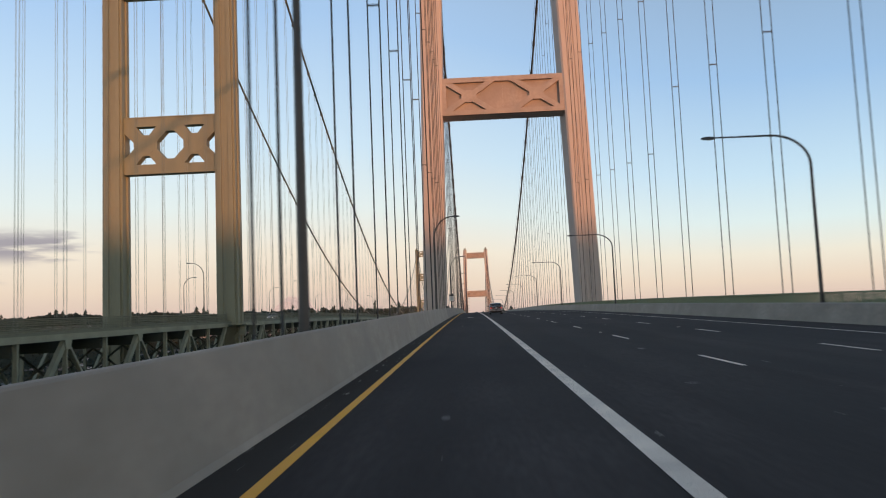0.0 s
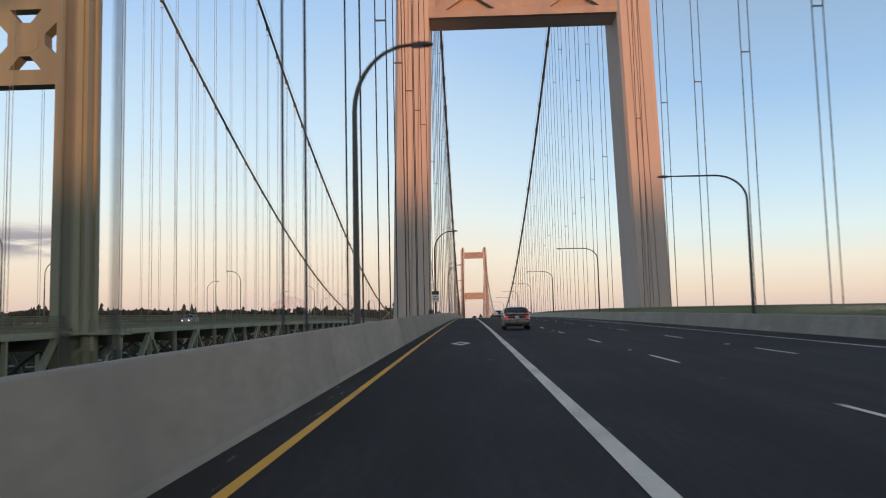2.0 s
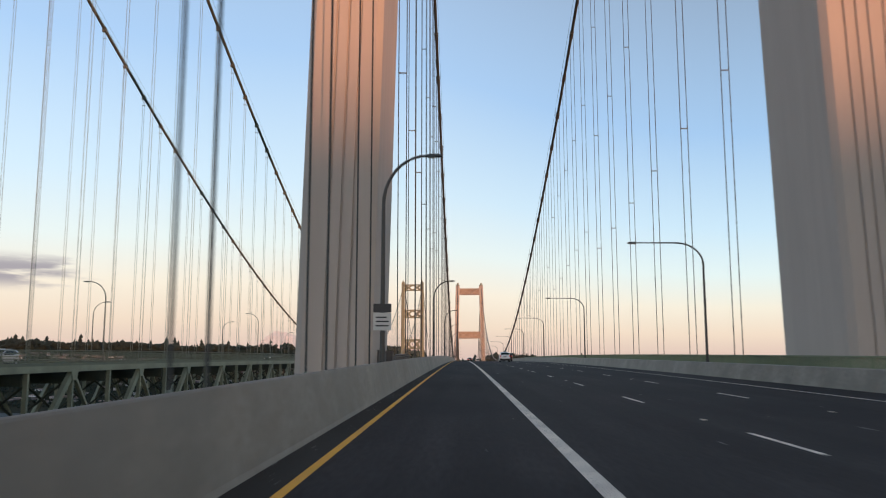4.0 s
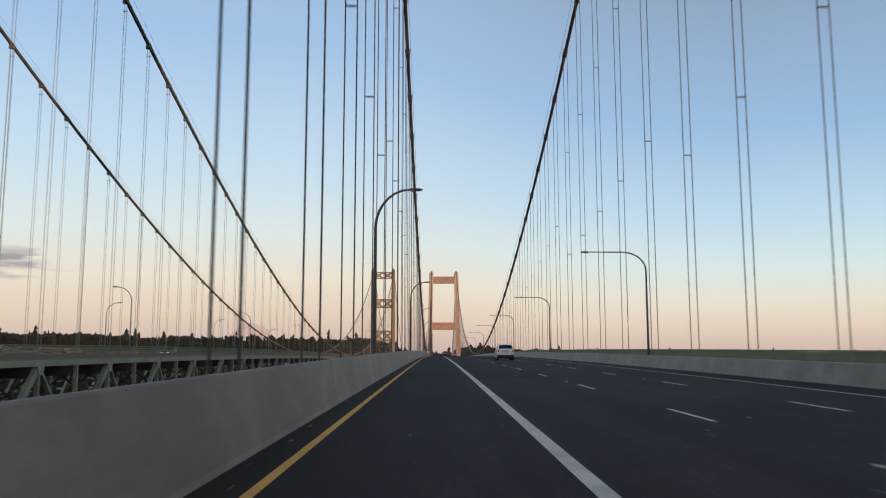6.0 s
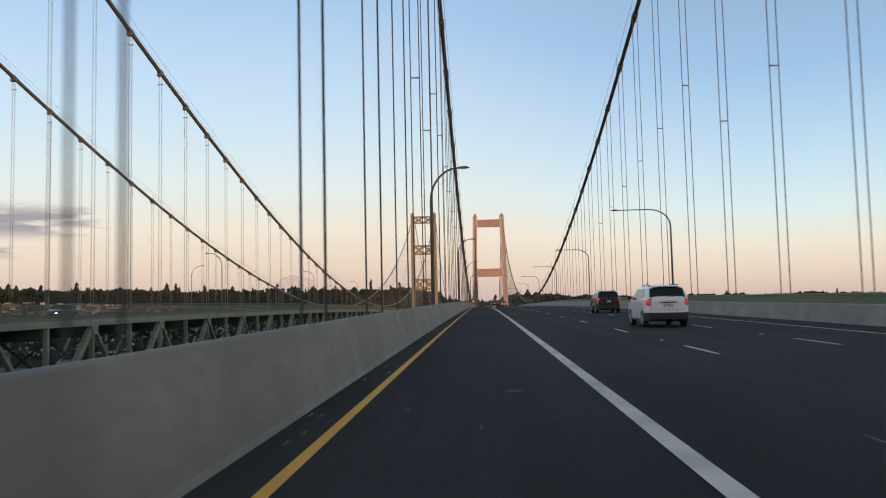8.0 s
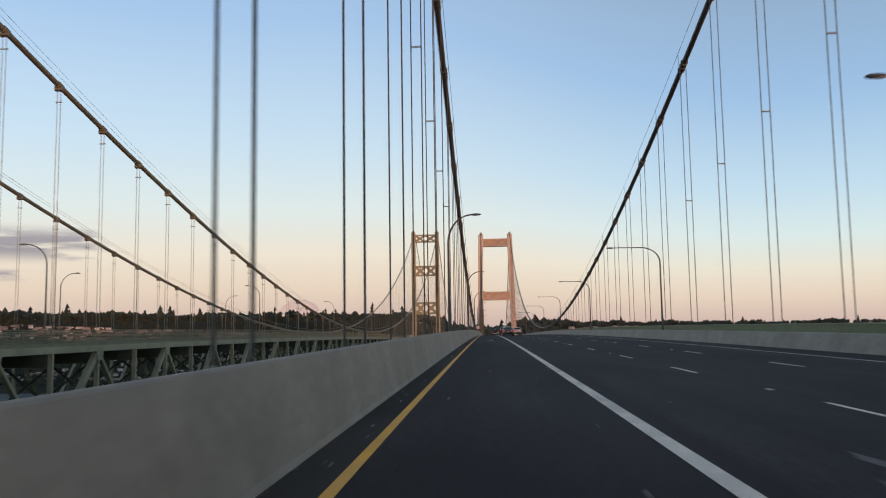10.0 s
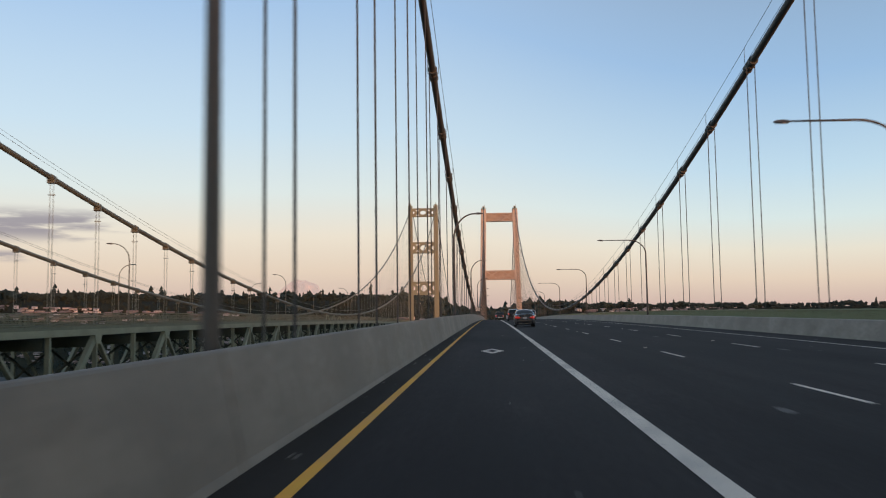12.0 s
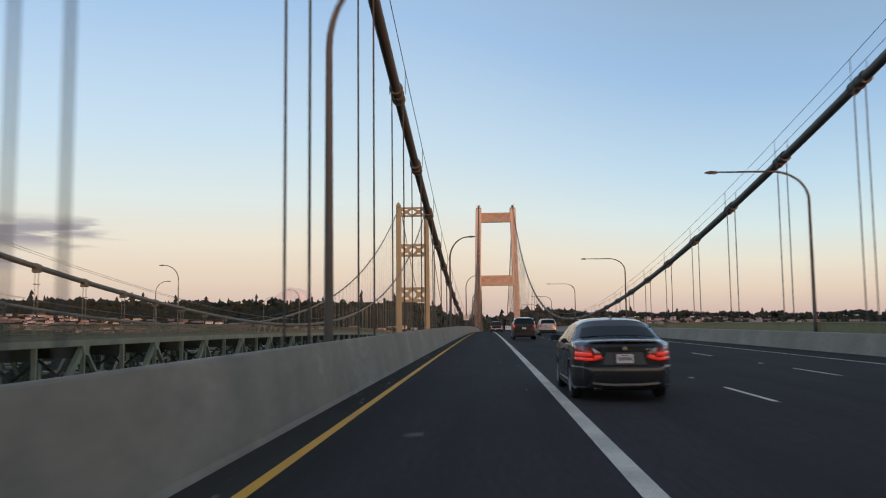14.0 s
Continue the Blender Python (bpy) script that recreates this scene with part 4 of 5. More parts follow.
def house(w, d, h, wall, roof, storeys, hip, wing, label):
    """A low house with a broad hipped or gabled roof, windows on its front, and a lower wing or a chimney."""
    hs = thing("house", label, "house", "houses of the far shore")
    part("wall", Solid().box(-w / 2, w / 2, -d / 2, d / 2, -2, h), wall, hs)
    o, rz = 0.8, h + d * 0.20

    def cover(x0, x1, y0, y1, ze, zr, inset):
        ym = (y0 + y1) / 2
        return Solid().add([(x0 - o, y0 - o, ze), (x1 + o, y0 - o, ze), (x1 + o, y1 + o, ze), (x0 - o, y1 + o, ze), (x0 - o + inset, ym, zr), (x1 + o - inset, ym, zr)],
                           [(0, 1, 5, 4), (2, 3, 4, 5), (0, 4, 3), (1, 2, 5), (0, 3, 2, 1)])
    part("roof", cover(-w / 2, w / 2, -d / 2, d / 2, h - 0.1, rz, d * 0.45 if hip else 0.0), roof, hs)
    if wing:
        x0, x1 = w * 0.08, w * 0.08 + w * 0.38
        wg = part("wing", Solid().box(x0, x1, -d / 2 - 3.2, -d / 2, -2, h * 0.85), wall, hs)
        part("wing_roof", cover(x0, x1, -d / 2 - 3.2, -d / 2 + 0.5, h * 0.85 - 0.05, h * 0.85 + 1.6, 1.6 if hip else 0.0), roof, wg)
    else:
        part("chimney", Solid().box(w * 0.2, w * 0.2 + 0.9, -0.5, 0.5, h, rz + 0.8), M_ROOFS[0], hs)
    wm = Solid().box(-0.8, 0.8, -0.06, 0.06, 0, 1.2).mesh("window", M_HOUSE_GLASS)
    for st in range(storeys):
        for k in (-1, 0) if wing else (-1, 0, 1):
            part("window", wm, M_HOUSE_GLASS, hs, at=(k * w * 0.3, -d / 2 - 0.05, 0.7 + st * 2.7))
    return hs


protos = [house(13, 8, 2.3, M_WALLS[0], M_ROOFS[0], 1, True, True, "low cream house with a broad brown roof on the far shore"),
          house(18, 8, 2.2, M_WALLS[1], M_ROOFS[2], 1, False, False, "long tan house with a reddish roof on the far shore"),
          house(9, 8, 4.2, M_WALLS[2], M_ROOFS[1], 2, False, True, "two-storey pale house with a grey roof on the far shore"),
          house(20, 9, 2.3, M_WALLS[3], M_ROOFS[2], 1, True, True, "long grey house with a reddish hipped roof on the far shore"),
          house(11, 8, 2.4, M_WALLS[2], M_ROOFS[2], 1, True, False, "small pale house with a reddish roof on the far shore"),
          house(12, 8, 2.4, M_WALLS[3], M_ROOFS[0], 1, False, False, "small grey house with a brown roof on the far shore")]
# a scatter of small pale ones lower down, along the waterfront
for tries in range(4000):
    x, y = rng.uniform(-820, -120), rng.uniform(1385, 1500)
    if -48 < east_land(x, y) < -8 and not any(abs(x - a) < 13 and abs(y - b) < 9 for a, b in spots):
        spots.append((x, y))
    if len(spots) == 280:
        break
for i, (x, y) in enumerate(spots):
    m = Matrix.Translation((x, y, east_land(x, y) + 0.1)) @ Matrix.Rotation(rng.uniform(-0.8, 0.8), 4, "Z") @ Matrix.Diagonal((rng.uniform(0.7, 1.15), 0.9, rng.uniform(0.65, 0.9), 1))
    if i < 6:
        protos[i].matrix_basis = m
    else:
        copy_thing(protos[(i * 7 + i // 11) % 6 if i < 255 else 2 + 2 * (i % 2)], m)

# ---- the snow mountain on the horizon ----


def mountain(u, v):
    x, y = -950 + (u - 0.5) * 1700, 4560 + (v - 0.5) * 300
    d = x + 944
    r = abs(d)
    ridge = noise.fractal((x / 60.0, y / 70.0, 2.0), 0.7, 2.2, 7)
    dome = 165 - 0.0052 * d * d - 0.06 * r if r < 105 else 101 * math.exp(-(r - 105) / 150.0)
    dome += (7 * noise.noise((x / 34.0, 0, 7)) + 4 * noise.noise((x / 13.0, 0, 3))) * math.exp(-(r / 160.0) ** 2)
    return (x, y + 60 * ridge, -8 + (dome + 62 + 14 * ridge * min(1, 0.3 + r / 80)) * (1 - (2 * v - 1) ** 2) ** 0.6)


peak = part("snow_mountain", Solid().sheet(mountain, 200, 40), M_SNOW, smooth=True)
tagged(peak, "distant snow mountain, its pink evening haze put in as emission", "mountain", kind="structure")

# ---- sign boards on lamp posts ----


def lamp_sign(y, z, w, h, split):
    sg = thing("road_sign", "small white sign board with a dark heading on a lamp post", "road sign", at=(-3.33, y - 0.14, road_z(y) + z))
    part("board", Solid().box(-w / 2, w / 2, -0.012, 0.012, 0, h * (1 - split)), M_SIGN, sg)
    part("heading", Solid().box(-w / 2, w / 2, -0.014, 0.014, h * (1 - split) + 0.02, h), M_SIGN_DARK, sg, "dark heading panel")
    for k in range(3):
        part("text_bar", Solid().box(-w * 0.36, w * (0.36 - 0.12 * (k == 2)), -0.018, -0.0125, h * (1 - split) * (0.22 + 0.24 * k), h * (1 - split) * (0.22 + 0.24 * k) + 0.06), M_SIGN_DARK, sg)
    part("clamp", Solid().box(-0.13, 0.13, 0.012, 0.26, h * 0.3, h * 0.3 + 0.05).box(-0.13, 0.13, 0.012, 0.26, h * 0.75, h * 0.75 + 0.05), M_LAMP, sg)


lamp_sign(139.4, 2.35, 0.78, 1.15, 0.34)
lamp_sign(542.0, 2.2, 0.95, 0.8, 0.0001)

# ---- vehicles on the roadway ----


def paint(name, col, metal=0.35, rough=0.32):
    return material(name, col, rough, metal=metal, vary=0.05, scale=1.5, fine=60, bump=0.0, coat=0.85, spec=0.3, dirt=tuple(c * 0.7 + 0.008 for c in col), dirt_amount=0.25)


P_BEIGE = paint("champagne_car_paint", (0.33, 0.31, 0.30), 0.3, 0.28)
P_BRONZE = paint("dark_bronze_car_paint", (0.030, 0.024, 0.023), 0.1, 0.22)
P_WHITE = paint("white_car_paint", (0.84, 0.86, 0.88), 0.0)
P_BLACK = paint("black_car_paint", (0.012, 0.012, 0.014), 0.0, 0.2)
P_GREY = paint("dark_grey_car_paint", (0.030, 0.031, 0.034), 0.35, 0.22)
P_SILVER = paint("silver_car_paint", (0.50, 0.48, 0.47))
M_GLASS_CAR = material("tinted_car_glass", (0.012, 0.022, 0.024), 0.06, vary=0.05, bump=0.0, spec=0.28)
M_TYRE = material("tyre_rubber", (0.018, 0.018, 0.018), 0.9, vary=0.15, scale=6, fine=60)
M_RIM = material("alloy_rim", (0.45, 0.45, 0.46), 0.35, metal=0.8, vary=0.08, scale=5)
M_TRIM = material("black_plastic_trim", (0.02, 0.02, 0.021), 0.6, vary=0.1, scale=5)
M_CHROME = material("chrome_trim", (0.65, 0.65, 0.65), 0.15, metal=1.0, vary=0.03)
M_RED = material("lit_red_tail_lamp", (0.50, 0.02, 0.012), 0.2, vary=0.3, scale=9, bump=0.1, coat=0.6, emit=(0.95, 0.05, 0.03), emit_strength=0.42)
M_RED_DULL = material("unlit_red_lens", (0.30, 0.015, 0.012), 0.2, vary=0.08, scale=12, coat=0.6)
M_CLEAR = material("clear_lamp_lens", (0.6, 0.58, 0.55), 0.15, vary=0.05, coat=0.6)
M_SILVER_TRIM = material("satin_silver_trim", (0.25, 0.245, 0.24), 0.35, metal=0.6, vary=0.05)
M_BRIGHT = material("bright_trim", (0.95, 0.95, 0.96), 0.2, metal=0.45, vary=0.03)
M_PLATE = material("number_plate_sheet", (0.72, 0.71, 0.69), 0.45, vary=0.05, scale=12)
M_PLATE_BAR = material("number_plate_bar", (0.06, 0.06, 0.12), 0.5, vary=0.05)
M_PANEL = material("satin_grey_panel", (0.075, 0.075, 0.078), 0.5, vary=0.06, scale=4)
M_HEADLAMP = material("lit_headlamp", (0.9, 0.9, 0.88), 0.2, vary=0.03, emit=(1.0, 0.93, 0.82), emit_strength=5.0)
M_UNDER = material("car_underbody", (0.012, 0.012, 0.012), 0.95, vary=0.2, scale=3)


def interp(keys, y):
    for (a, za), (b, zb) in zip(keys, keys[1:]):
        if y <= b:
            t = (y - a) / (b - a) if b > a else 0
            return za + (zb - za) * max(0, min(1, t))
    return keys[-1][1]


def wheel(parent, x, y, r, width, mat_rim):
    w = part("wheel", Solid().tube([(-width / 2 * 0.5, 0, 0), (width / 2 * 0.5, 0, 0)], r * 0.30, 12), M_TRIM, parent, at=(x, y, r))
    prof = [(-0.5, 0.66), (-0.5, 0.86), (-0.42, 0.97), (-0.25, 1.0), (0.25, 1.0), (0.42, 0.97), (0.5, 0.86), (0.5, 0.66), (0.3, 0.64), (-0.3, 0.64)]
    n = 28
    rings = [[(px * width, pr * r * math.cos(k * math.tau / n), pr * r * math.sin(k * math.tau / n)) for px, pr in prof] for k in range(n)]
    part("tyre", Solid().loft(rings + rings[:1], cap=False), M_TYRE, w, smooth=True)
    rim = Solid()
    sgn = 1 if x > 0 else -1
    xo = sgn * width * 0.44
    lip = [[(xo + sgn * dx, rr * r * math.cos(k * math.tau / n), rr * r * math.sin(k * math.tau / n)) for dx, rr in ((-0.05, 0.66), (0.0, 0.67), (0.01, 0.64), (-0.015, 0.60), (-0.06, 0.60))] for k in range(n)]
    rim.loft(lip + lip[:1], cap=False)
    for k in range(7):
        a = k * math.tau / 7
        rim.bar((xo - sgn * 0.005, 0.08 * r * math.cos(a), 0.08 * r * math.sin(a)), (xo - sgn * 0.02, 0.62 * r * math.cos(a), 0.62 * r * math.sin(a)), 0.035, 0.16 * r, side=(1, 0, 0))
    rim.tube([(xo - sgn * 0.03, 0, 0), (xo + sgn * 0.012, 0, 0)], 0.14 * r, 10)
    part("rim", rim, mat_rim, w)
    part("brake_disc", Solid().tube([(xo - sgn * 0.09, 0, 0), (xo - sgn * 0.075, 0, 0)], 0.6 * r, 16), M_UNDER, w)


def car(name, label, L, W, top, belt, axles, wheel_r, body_mat, windows, rear_glass, tails, plate_z, bumper, tail_base, group="", lower_mat=None, lean=0.30, clearance=0.22,
        bumper_mat=None, rails=False, mirror_y=3.2, exhaust=(), lid=None, windscreen=None, extra=None, corner=0.07, trim_mat=None, taper=0.13):
    """A car with its rear bumper at y = 0, driving towards +y. top: (y, z) keys of its upper outline, rear to front."""
    ob = thing(name, label, "car", group)
    hw0 = W / 2

    def plan(y):
        return 1 - taper * smooth01((0.60 - y) / 0.60) ** 1.6 - 0.16 * smooth01((y - (L - 0.75)) / 0.75) ** 2

    def half(z, y):
        h = hw0 * plan(y)
        if z > belt:
            return h - (z - belt) * lean
        if z < 0.5:
            return h - 0.05 * ((0.5 - z) / 0.4) ** 2
        return h - 0.015 * abs(z - 0.68) / 0.3

    def bottom(y):
        b = clearance + 0.10 * smooth01((0.6 - y) / 0.6) + 0.02 * smooth01((y - L + 0.6) / 0.6)
        for a in axles:
            R = wheel_r + 0.055
            if abs(y - a) < R:
                b = max(b, wheel_r + math.sqrt(R * R - (y - a) ** 2))
        return b

    ys = sorted(set([round(L * i / 84, 4) for i in range(85)] + [k for k, _ in top] + [a + q * (wheel_r + 0.054) for a in axles for q in (-1, 1)]))
    ROWS, TOPN = 12, 12
    rings = []
    for y in ys:
        zt, zb = interp(top, y), bottom(y)
        zb = min(zb, zt - 0.25)
        ring = []
        left = []
        for j in range(ROWS + 1):
            z = zb + (zt - corner - zb) * j / ROWS
            left.append((half(z, y), z))
        he = half(zt - corner, y)
        arc = [(he * a, zt - corner + corner * (1 - abs(a) ** 5) + 0.018 * (1 - a * a)) for a in [1 - 2 * i / TOPN for i in range(1, TOPN)]]
        ring = [(x, y, z) for x, z in left] + [(x, y, z) for x, z in arc] + [(-x, y, z) for x, z in reversed(left)]
        rings.append(ring)
    shell = Solid().loft(rings, cap=False, closed=True)
    shell.add(rings[-1], [tuple(range(len(rings[-1])))])
    # the rear face in a grid, so that it can be rounded
    r0 = rings[0]
    n0 = len(r0)
    rear = []
    for j in range(ROWS + 1):
        p, q = Vector(r0[j]), Vector(r0[n0 - 1 - j])
        rear.append([tuple(p.lerp(q, i / TOPN)) for i in range(TOPN + 1)])
    rear.append([r0[ROWS]] + list(r0[ROWS + 1:ROWS + TOPN]) + [r0[n0 - 1 - ROWS]])
    shell.add([v for row in rear for v in row], [(r * (TOPN + 1) + i, r * (TOPN + 1) + i + 1, (r + 1) * (TOPN + 1) + i + 1, (r + 1) * (TOPN + 1) + i) for r in range(ROWS + 1) for i in range(TOPN)])
    body = part("body", shell, body_mat, ob, smooth=False, recalc=True)
    body.data.polygons.foreach_set("use_smooth", [len(p.vertices) == 4 for p in body.data.polygons])
    part("underbody", Solid().box(-hw0 * 0.80, hw0 * 0.80, 0.25, L - 0.3, clearance - 0.01, clearance + 0.25)
         .box(-hw0 * 0.62, hw0 * 0.62, 0.1, L - 0.1, clearance + 0.1, clearance + 0.35), M_UNDER, ob)

    def z_top(y, a):
        zt = interp(top, y)
        return zt - corner + corner * (1 - abs(a) ** 5) + 0.018 * (1 - a * a)

    def top_pane(nm, y0, y1, a0, a1, mat, off=0.008, lab=""):
        def fn(u, v):
            y = y0 + (y1 - y0) * u
            a = a0 + (a1 - a0) * v
            e = 0.02
            nrm = Vector((0, -(interp(top, y + e) - interp(top, y - e)), 2 * e)).normalized() * off
            he = half(interp(top, y) - corner, y)
            return (he * a, y + nrm.y, z_top(y, a) + nrm.z)
        return part(nm, Solid().sheet(fn, 10, 12), mat, ob, lab, smooth=True)

    def side_pane(nm, quad, mat, side, off=0.008, lab=""):
        (ya, za), (yb, zb), (yc, zc), (yd, zd) = quad

        def fn(u, v):
            y = (ya * (1 - u) + yb * u) * (1 - v) + (yd * (1 - u) + yc * u) * v
            z = (za * (1 - u) + zb * u) * (1 - v) + (zd * (1 - u) + zc * u) * v
            return (side * (half(z, y) + off), y, z)
        return part(nm, Solid().sheet(fn, 8, 6), mat, ob, lab, smooth=True)

    top_pane("rear_window", rear_glass[0], rear_glass[1], -rear_glass[2], rear_glass[2], M_GLASS_CAR, lab="dark tinted glass")
    if windscreen:
        top_pane("windscreen", windscreen[0], windscreen[1], -0.88, 0.88, M_GLASS_CAR)
    if lid:
        top_pane("boot_lid", lid[0], lid[1], -lid[2], lid[2], lid[3], off=0.004)
    for side in (-1, 1):
        qa, qz = windows[0], windows[-1]
        side_pane("window_trim", ((qa[0][0] - 0.03, qa[0][1] - 0.025), (qz[1][0] + 0.05, qz[1][1] - 0.025), (qz[2][0] + 0.02, qz[2][1] + 0.02), (qa[3][0] - 0.02, qa[3][1] + 0.02)), trim_mat or M_TRIM, side, 0.004)
        for q in windows:
            side_pane("side_window", q, M_GLASS_CAR, side, 0.010)
        side_pane("sill", ((axles[0] + wheel_r + 0.1, clearance + 0.0), (axles[1] - wheel_r - 0.1, clearance + 0.0), (axles[1] - wheel_r - 0.1, clearance + 0.09), (axles[0] + wheel_r + 0.1, clearance + 0.09)), M_TRIM, side, 0.012)
        for dy in (windows[0][1][0] - 0.15, windows[0][1][0] + 0.75):
            hy = dy
            part("door_handle", Solid().box(side * (half(belt - 0.1, hy) + 0.005) - 0.018, side * (half(belt - 0.1, hy) + 0.005) + 0.018, hy, hy + 0.17, belt - 0.12, belt - 0.085), body_mat if lower_mat is None else M_TRIM, ob)
            side_pane("door_gap", ((hy + 0.28, 0.36), (hy + 0.288, 0.36), (hy + 0.288, belt), (hy + 0.28, belt)), M_UNDER, side, 0.004)
        mh = half(belt + 0.05, mirror_y)
        mirror = Solid().loft([[(side * (mh + 0.02 + 0.20 * a), mirror_y + 0.06 * cy * s, belt + 0.10 + 0.075 * cz * s) for cy, cz in ((-1, -0.9), (-1, 0.8), (0.2, 1), (1.2, 0.4), (1.2, -0.5), (0.2, -1))]
                               for a, s in ((0, 0.5), (0.15, 0.9), (0.7, 1.0), (0.95, 0.85), (1.0, 0.5))])
        part("wing_mirror", mirror, M_TRIM, ob, recalc=True)
        for a in axles:
            wheel(ob, side * (hw0 - 0.112), a, wheel_r, 0.22, M_RIM)
        if rails:
            yr0, yr1 = top[4][0] + 0.05, windscreen[0] - 0.45
            pts = [(side * (half(interp(top, y) - corner, y) - 0.13), y, interp(top, y) + h - 0.01) for y, h in ((yr0, -0.04), (yr0 + 0.15, 0.03), (lerp(yr0, yr1, 0.5), 0.035), (yr1 - 0.15, 0.03), (yr1, -0.04))]
            part("roof_rail", Solid().tube(pts, 0.02, 6), M_TRIM, ob)
        for tl in tails:
            q0, q1, q2, q3 = tl[0]
            out = tl[3] if len(tl) > 3 else 0.0

            def lens(u, v):
                # the lens wraps round the rear corner
                x = (q0[0] * (1 - u) + q1[0] * u) * (1 - v) + (q3[0] * (1 - u) + q2[0] * u) * v
                z = (q0[1] * (1 - u) + q1[1] * u) * (1 - v) + (q3[1] * (1 - u) + q2[1] * u) * v
                edge = 0.015 * (abs(2 * u - 1) ** 8 + abs(2 * v - 1) ** 8)
                xc = half(z, 0.0) - 0.03
                if x <= xc:
                    return (side * x, tail_base * 0.5 - 0.02 - out + edge, z)
                d = x - xc
                y = max(0.0, d * 1.5 - 0.02) - (0.02 + out) * max(0.0, 1 - d / 0.04)
                return (side * (min(half(z, max(y, 0)), xc + d) + 0.008 + out - edge * 0.5), y, z)
            ln = part("tail_lamp", Solid().sheet(lens, 8, 4), tl[1], ob, tl[2], smooth=True)
            sd = ln.modifiers.new("depth", "SOLIDIFY")
            sd.thickness, sd.offset = 0.03, -1 if side > 0 else 1
    # rear bumper, wrapped round the corners
    z0, z1, dep = bumper
    prof = [(0.4, z0), (-0.62, z0), (-0.88, z0 + 0.03), (-0.99, z0 + 0.09), (-1.0, z1 - 0.08), (-0.98, z1 - 0.03), (-0.9, z1 - 0.006), (-0.6, z1), (0.4, z1)]
    rr = []
    zm = (z0 + z1) / 2
    flat = half(zm, 0.0) - 0.10
    outline = [(flat * i / 8, 0.0, 0.0, 1.0) for i in range(9)]
    outline += [(flat + 0.10 * math.sin(a), 0.10 - 0.10 * math.cos(a), math.sin(a), 1.0 - 0.82 * math.sin(a)) for a in (0.35, 0.7, 1.05, 1.35)]
    outline += [(half(zm, yy), yy, 1.0, 0.17 - 0.07 * i / 4) for i, yy in enumerate((0.12, 0.22, 0.34, 0.46, 0.58))]
    for side, bx, by, nx, reach in [(-1, *o) for o in reversed(outline[1:])] + [(1, *o) for o in outline]:
        ny = -math.sqrt(max(0.0, 1 - nx * nx))
        rr.append([(side * (bx - py * dep * reach * nx), by - py * dep * reach * ny, z) for py, z in prof])
    part("rear_bumper", Solid().loft(rr), bumper_mat or body_mat, ob, recalc=True, smooth=True)
    pl = part("number_plate", Solid().box(-0.155, 0.155, -0.022, -0.008, plate_z, plate_z + 0.155), M_PLATE, ob, "white plate with dark bars", at=(0, tail_base, 0))
    for k in range(6):
        part("plate_bar", Solid().box(-0.118 + k * 0.042, -0.092 + k * 0.042, -0.026, -0.0225, plate_z + 0.045, plate_z + 0.105), M_PLATE_BAR, pl)
    part("plate_bar", Solid().box(-0.06, 0.06, -0.026, -0.0225, plate_z + 0.125, plate_z + 0.137), M_RED_DULL, pl)
    part("plate_recess", Solid().box(-0.18, 0.18, -0.007, 0.02, plate_z - 0.015, plate_z + 0.17), M_TRIM, ob, at=(0, tail_base, 0))
    for ex in exhaust:
        part("exhaust_pipe", Solid().tube([(ex, 0.25, clearance + 0.06), (ex, -0.05, clearance + 0.06)], 0.036, 12), M_CHROME, ob)
    if extra:
        extra(ob, half, hw0)
    round_rear(ob, hw0)
    return ob


def round_rear(ob, hw0):
    """Bow the rear end in plan, as pressed bodywork does."""
    for ch in ob.children:
        if ch.name.startswith("wheel"):
            continue
        bm = bmesh.new()
        bm.from_mesh(ch.data)
        wide = [e for e in bm.edges if abs(e.verts[0].co.x - e.verts[1].co.x) > 0.25]
        if wide and len(bm.verts) < 40:
            bmesh.ops.subdivide_edges(bm, edges=wide, cuts=8, use_grid_fill=True)
        for v in bm.verts:
            f = smooth01((0.9 - v.co.y - ch.location.y) / 0.9)
            v.co.y += f * (0.085 * (abs(v.co.x) / hw0) ** 2.2)
        bm.to_mesh(ch.data)
        bm.free()


def place(ob, x, y, turn=0.0):
    e = 1.3
    pitch = math.atan2(road_z(y + 2 * e) - road_z(y), 2 * e)
    ob.matrix_basis = Matrix.Translation((x, y, road_z(y) + 0.004)) @ Matrix.Rotation(pitch, 4, "X") @ Matrix.Rotation(turn, 4, "Z")
    return ob


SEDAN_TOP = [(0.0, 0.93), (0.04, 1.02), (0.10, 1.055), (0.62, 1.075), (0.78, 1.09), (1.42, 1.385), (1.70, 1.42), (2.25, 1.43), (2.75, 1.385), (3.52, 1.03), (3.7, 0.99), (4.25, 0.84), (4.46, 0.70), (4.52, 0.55)]


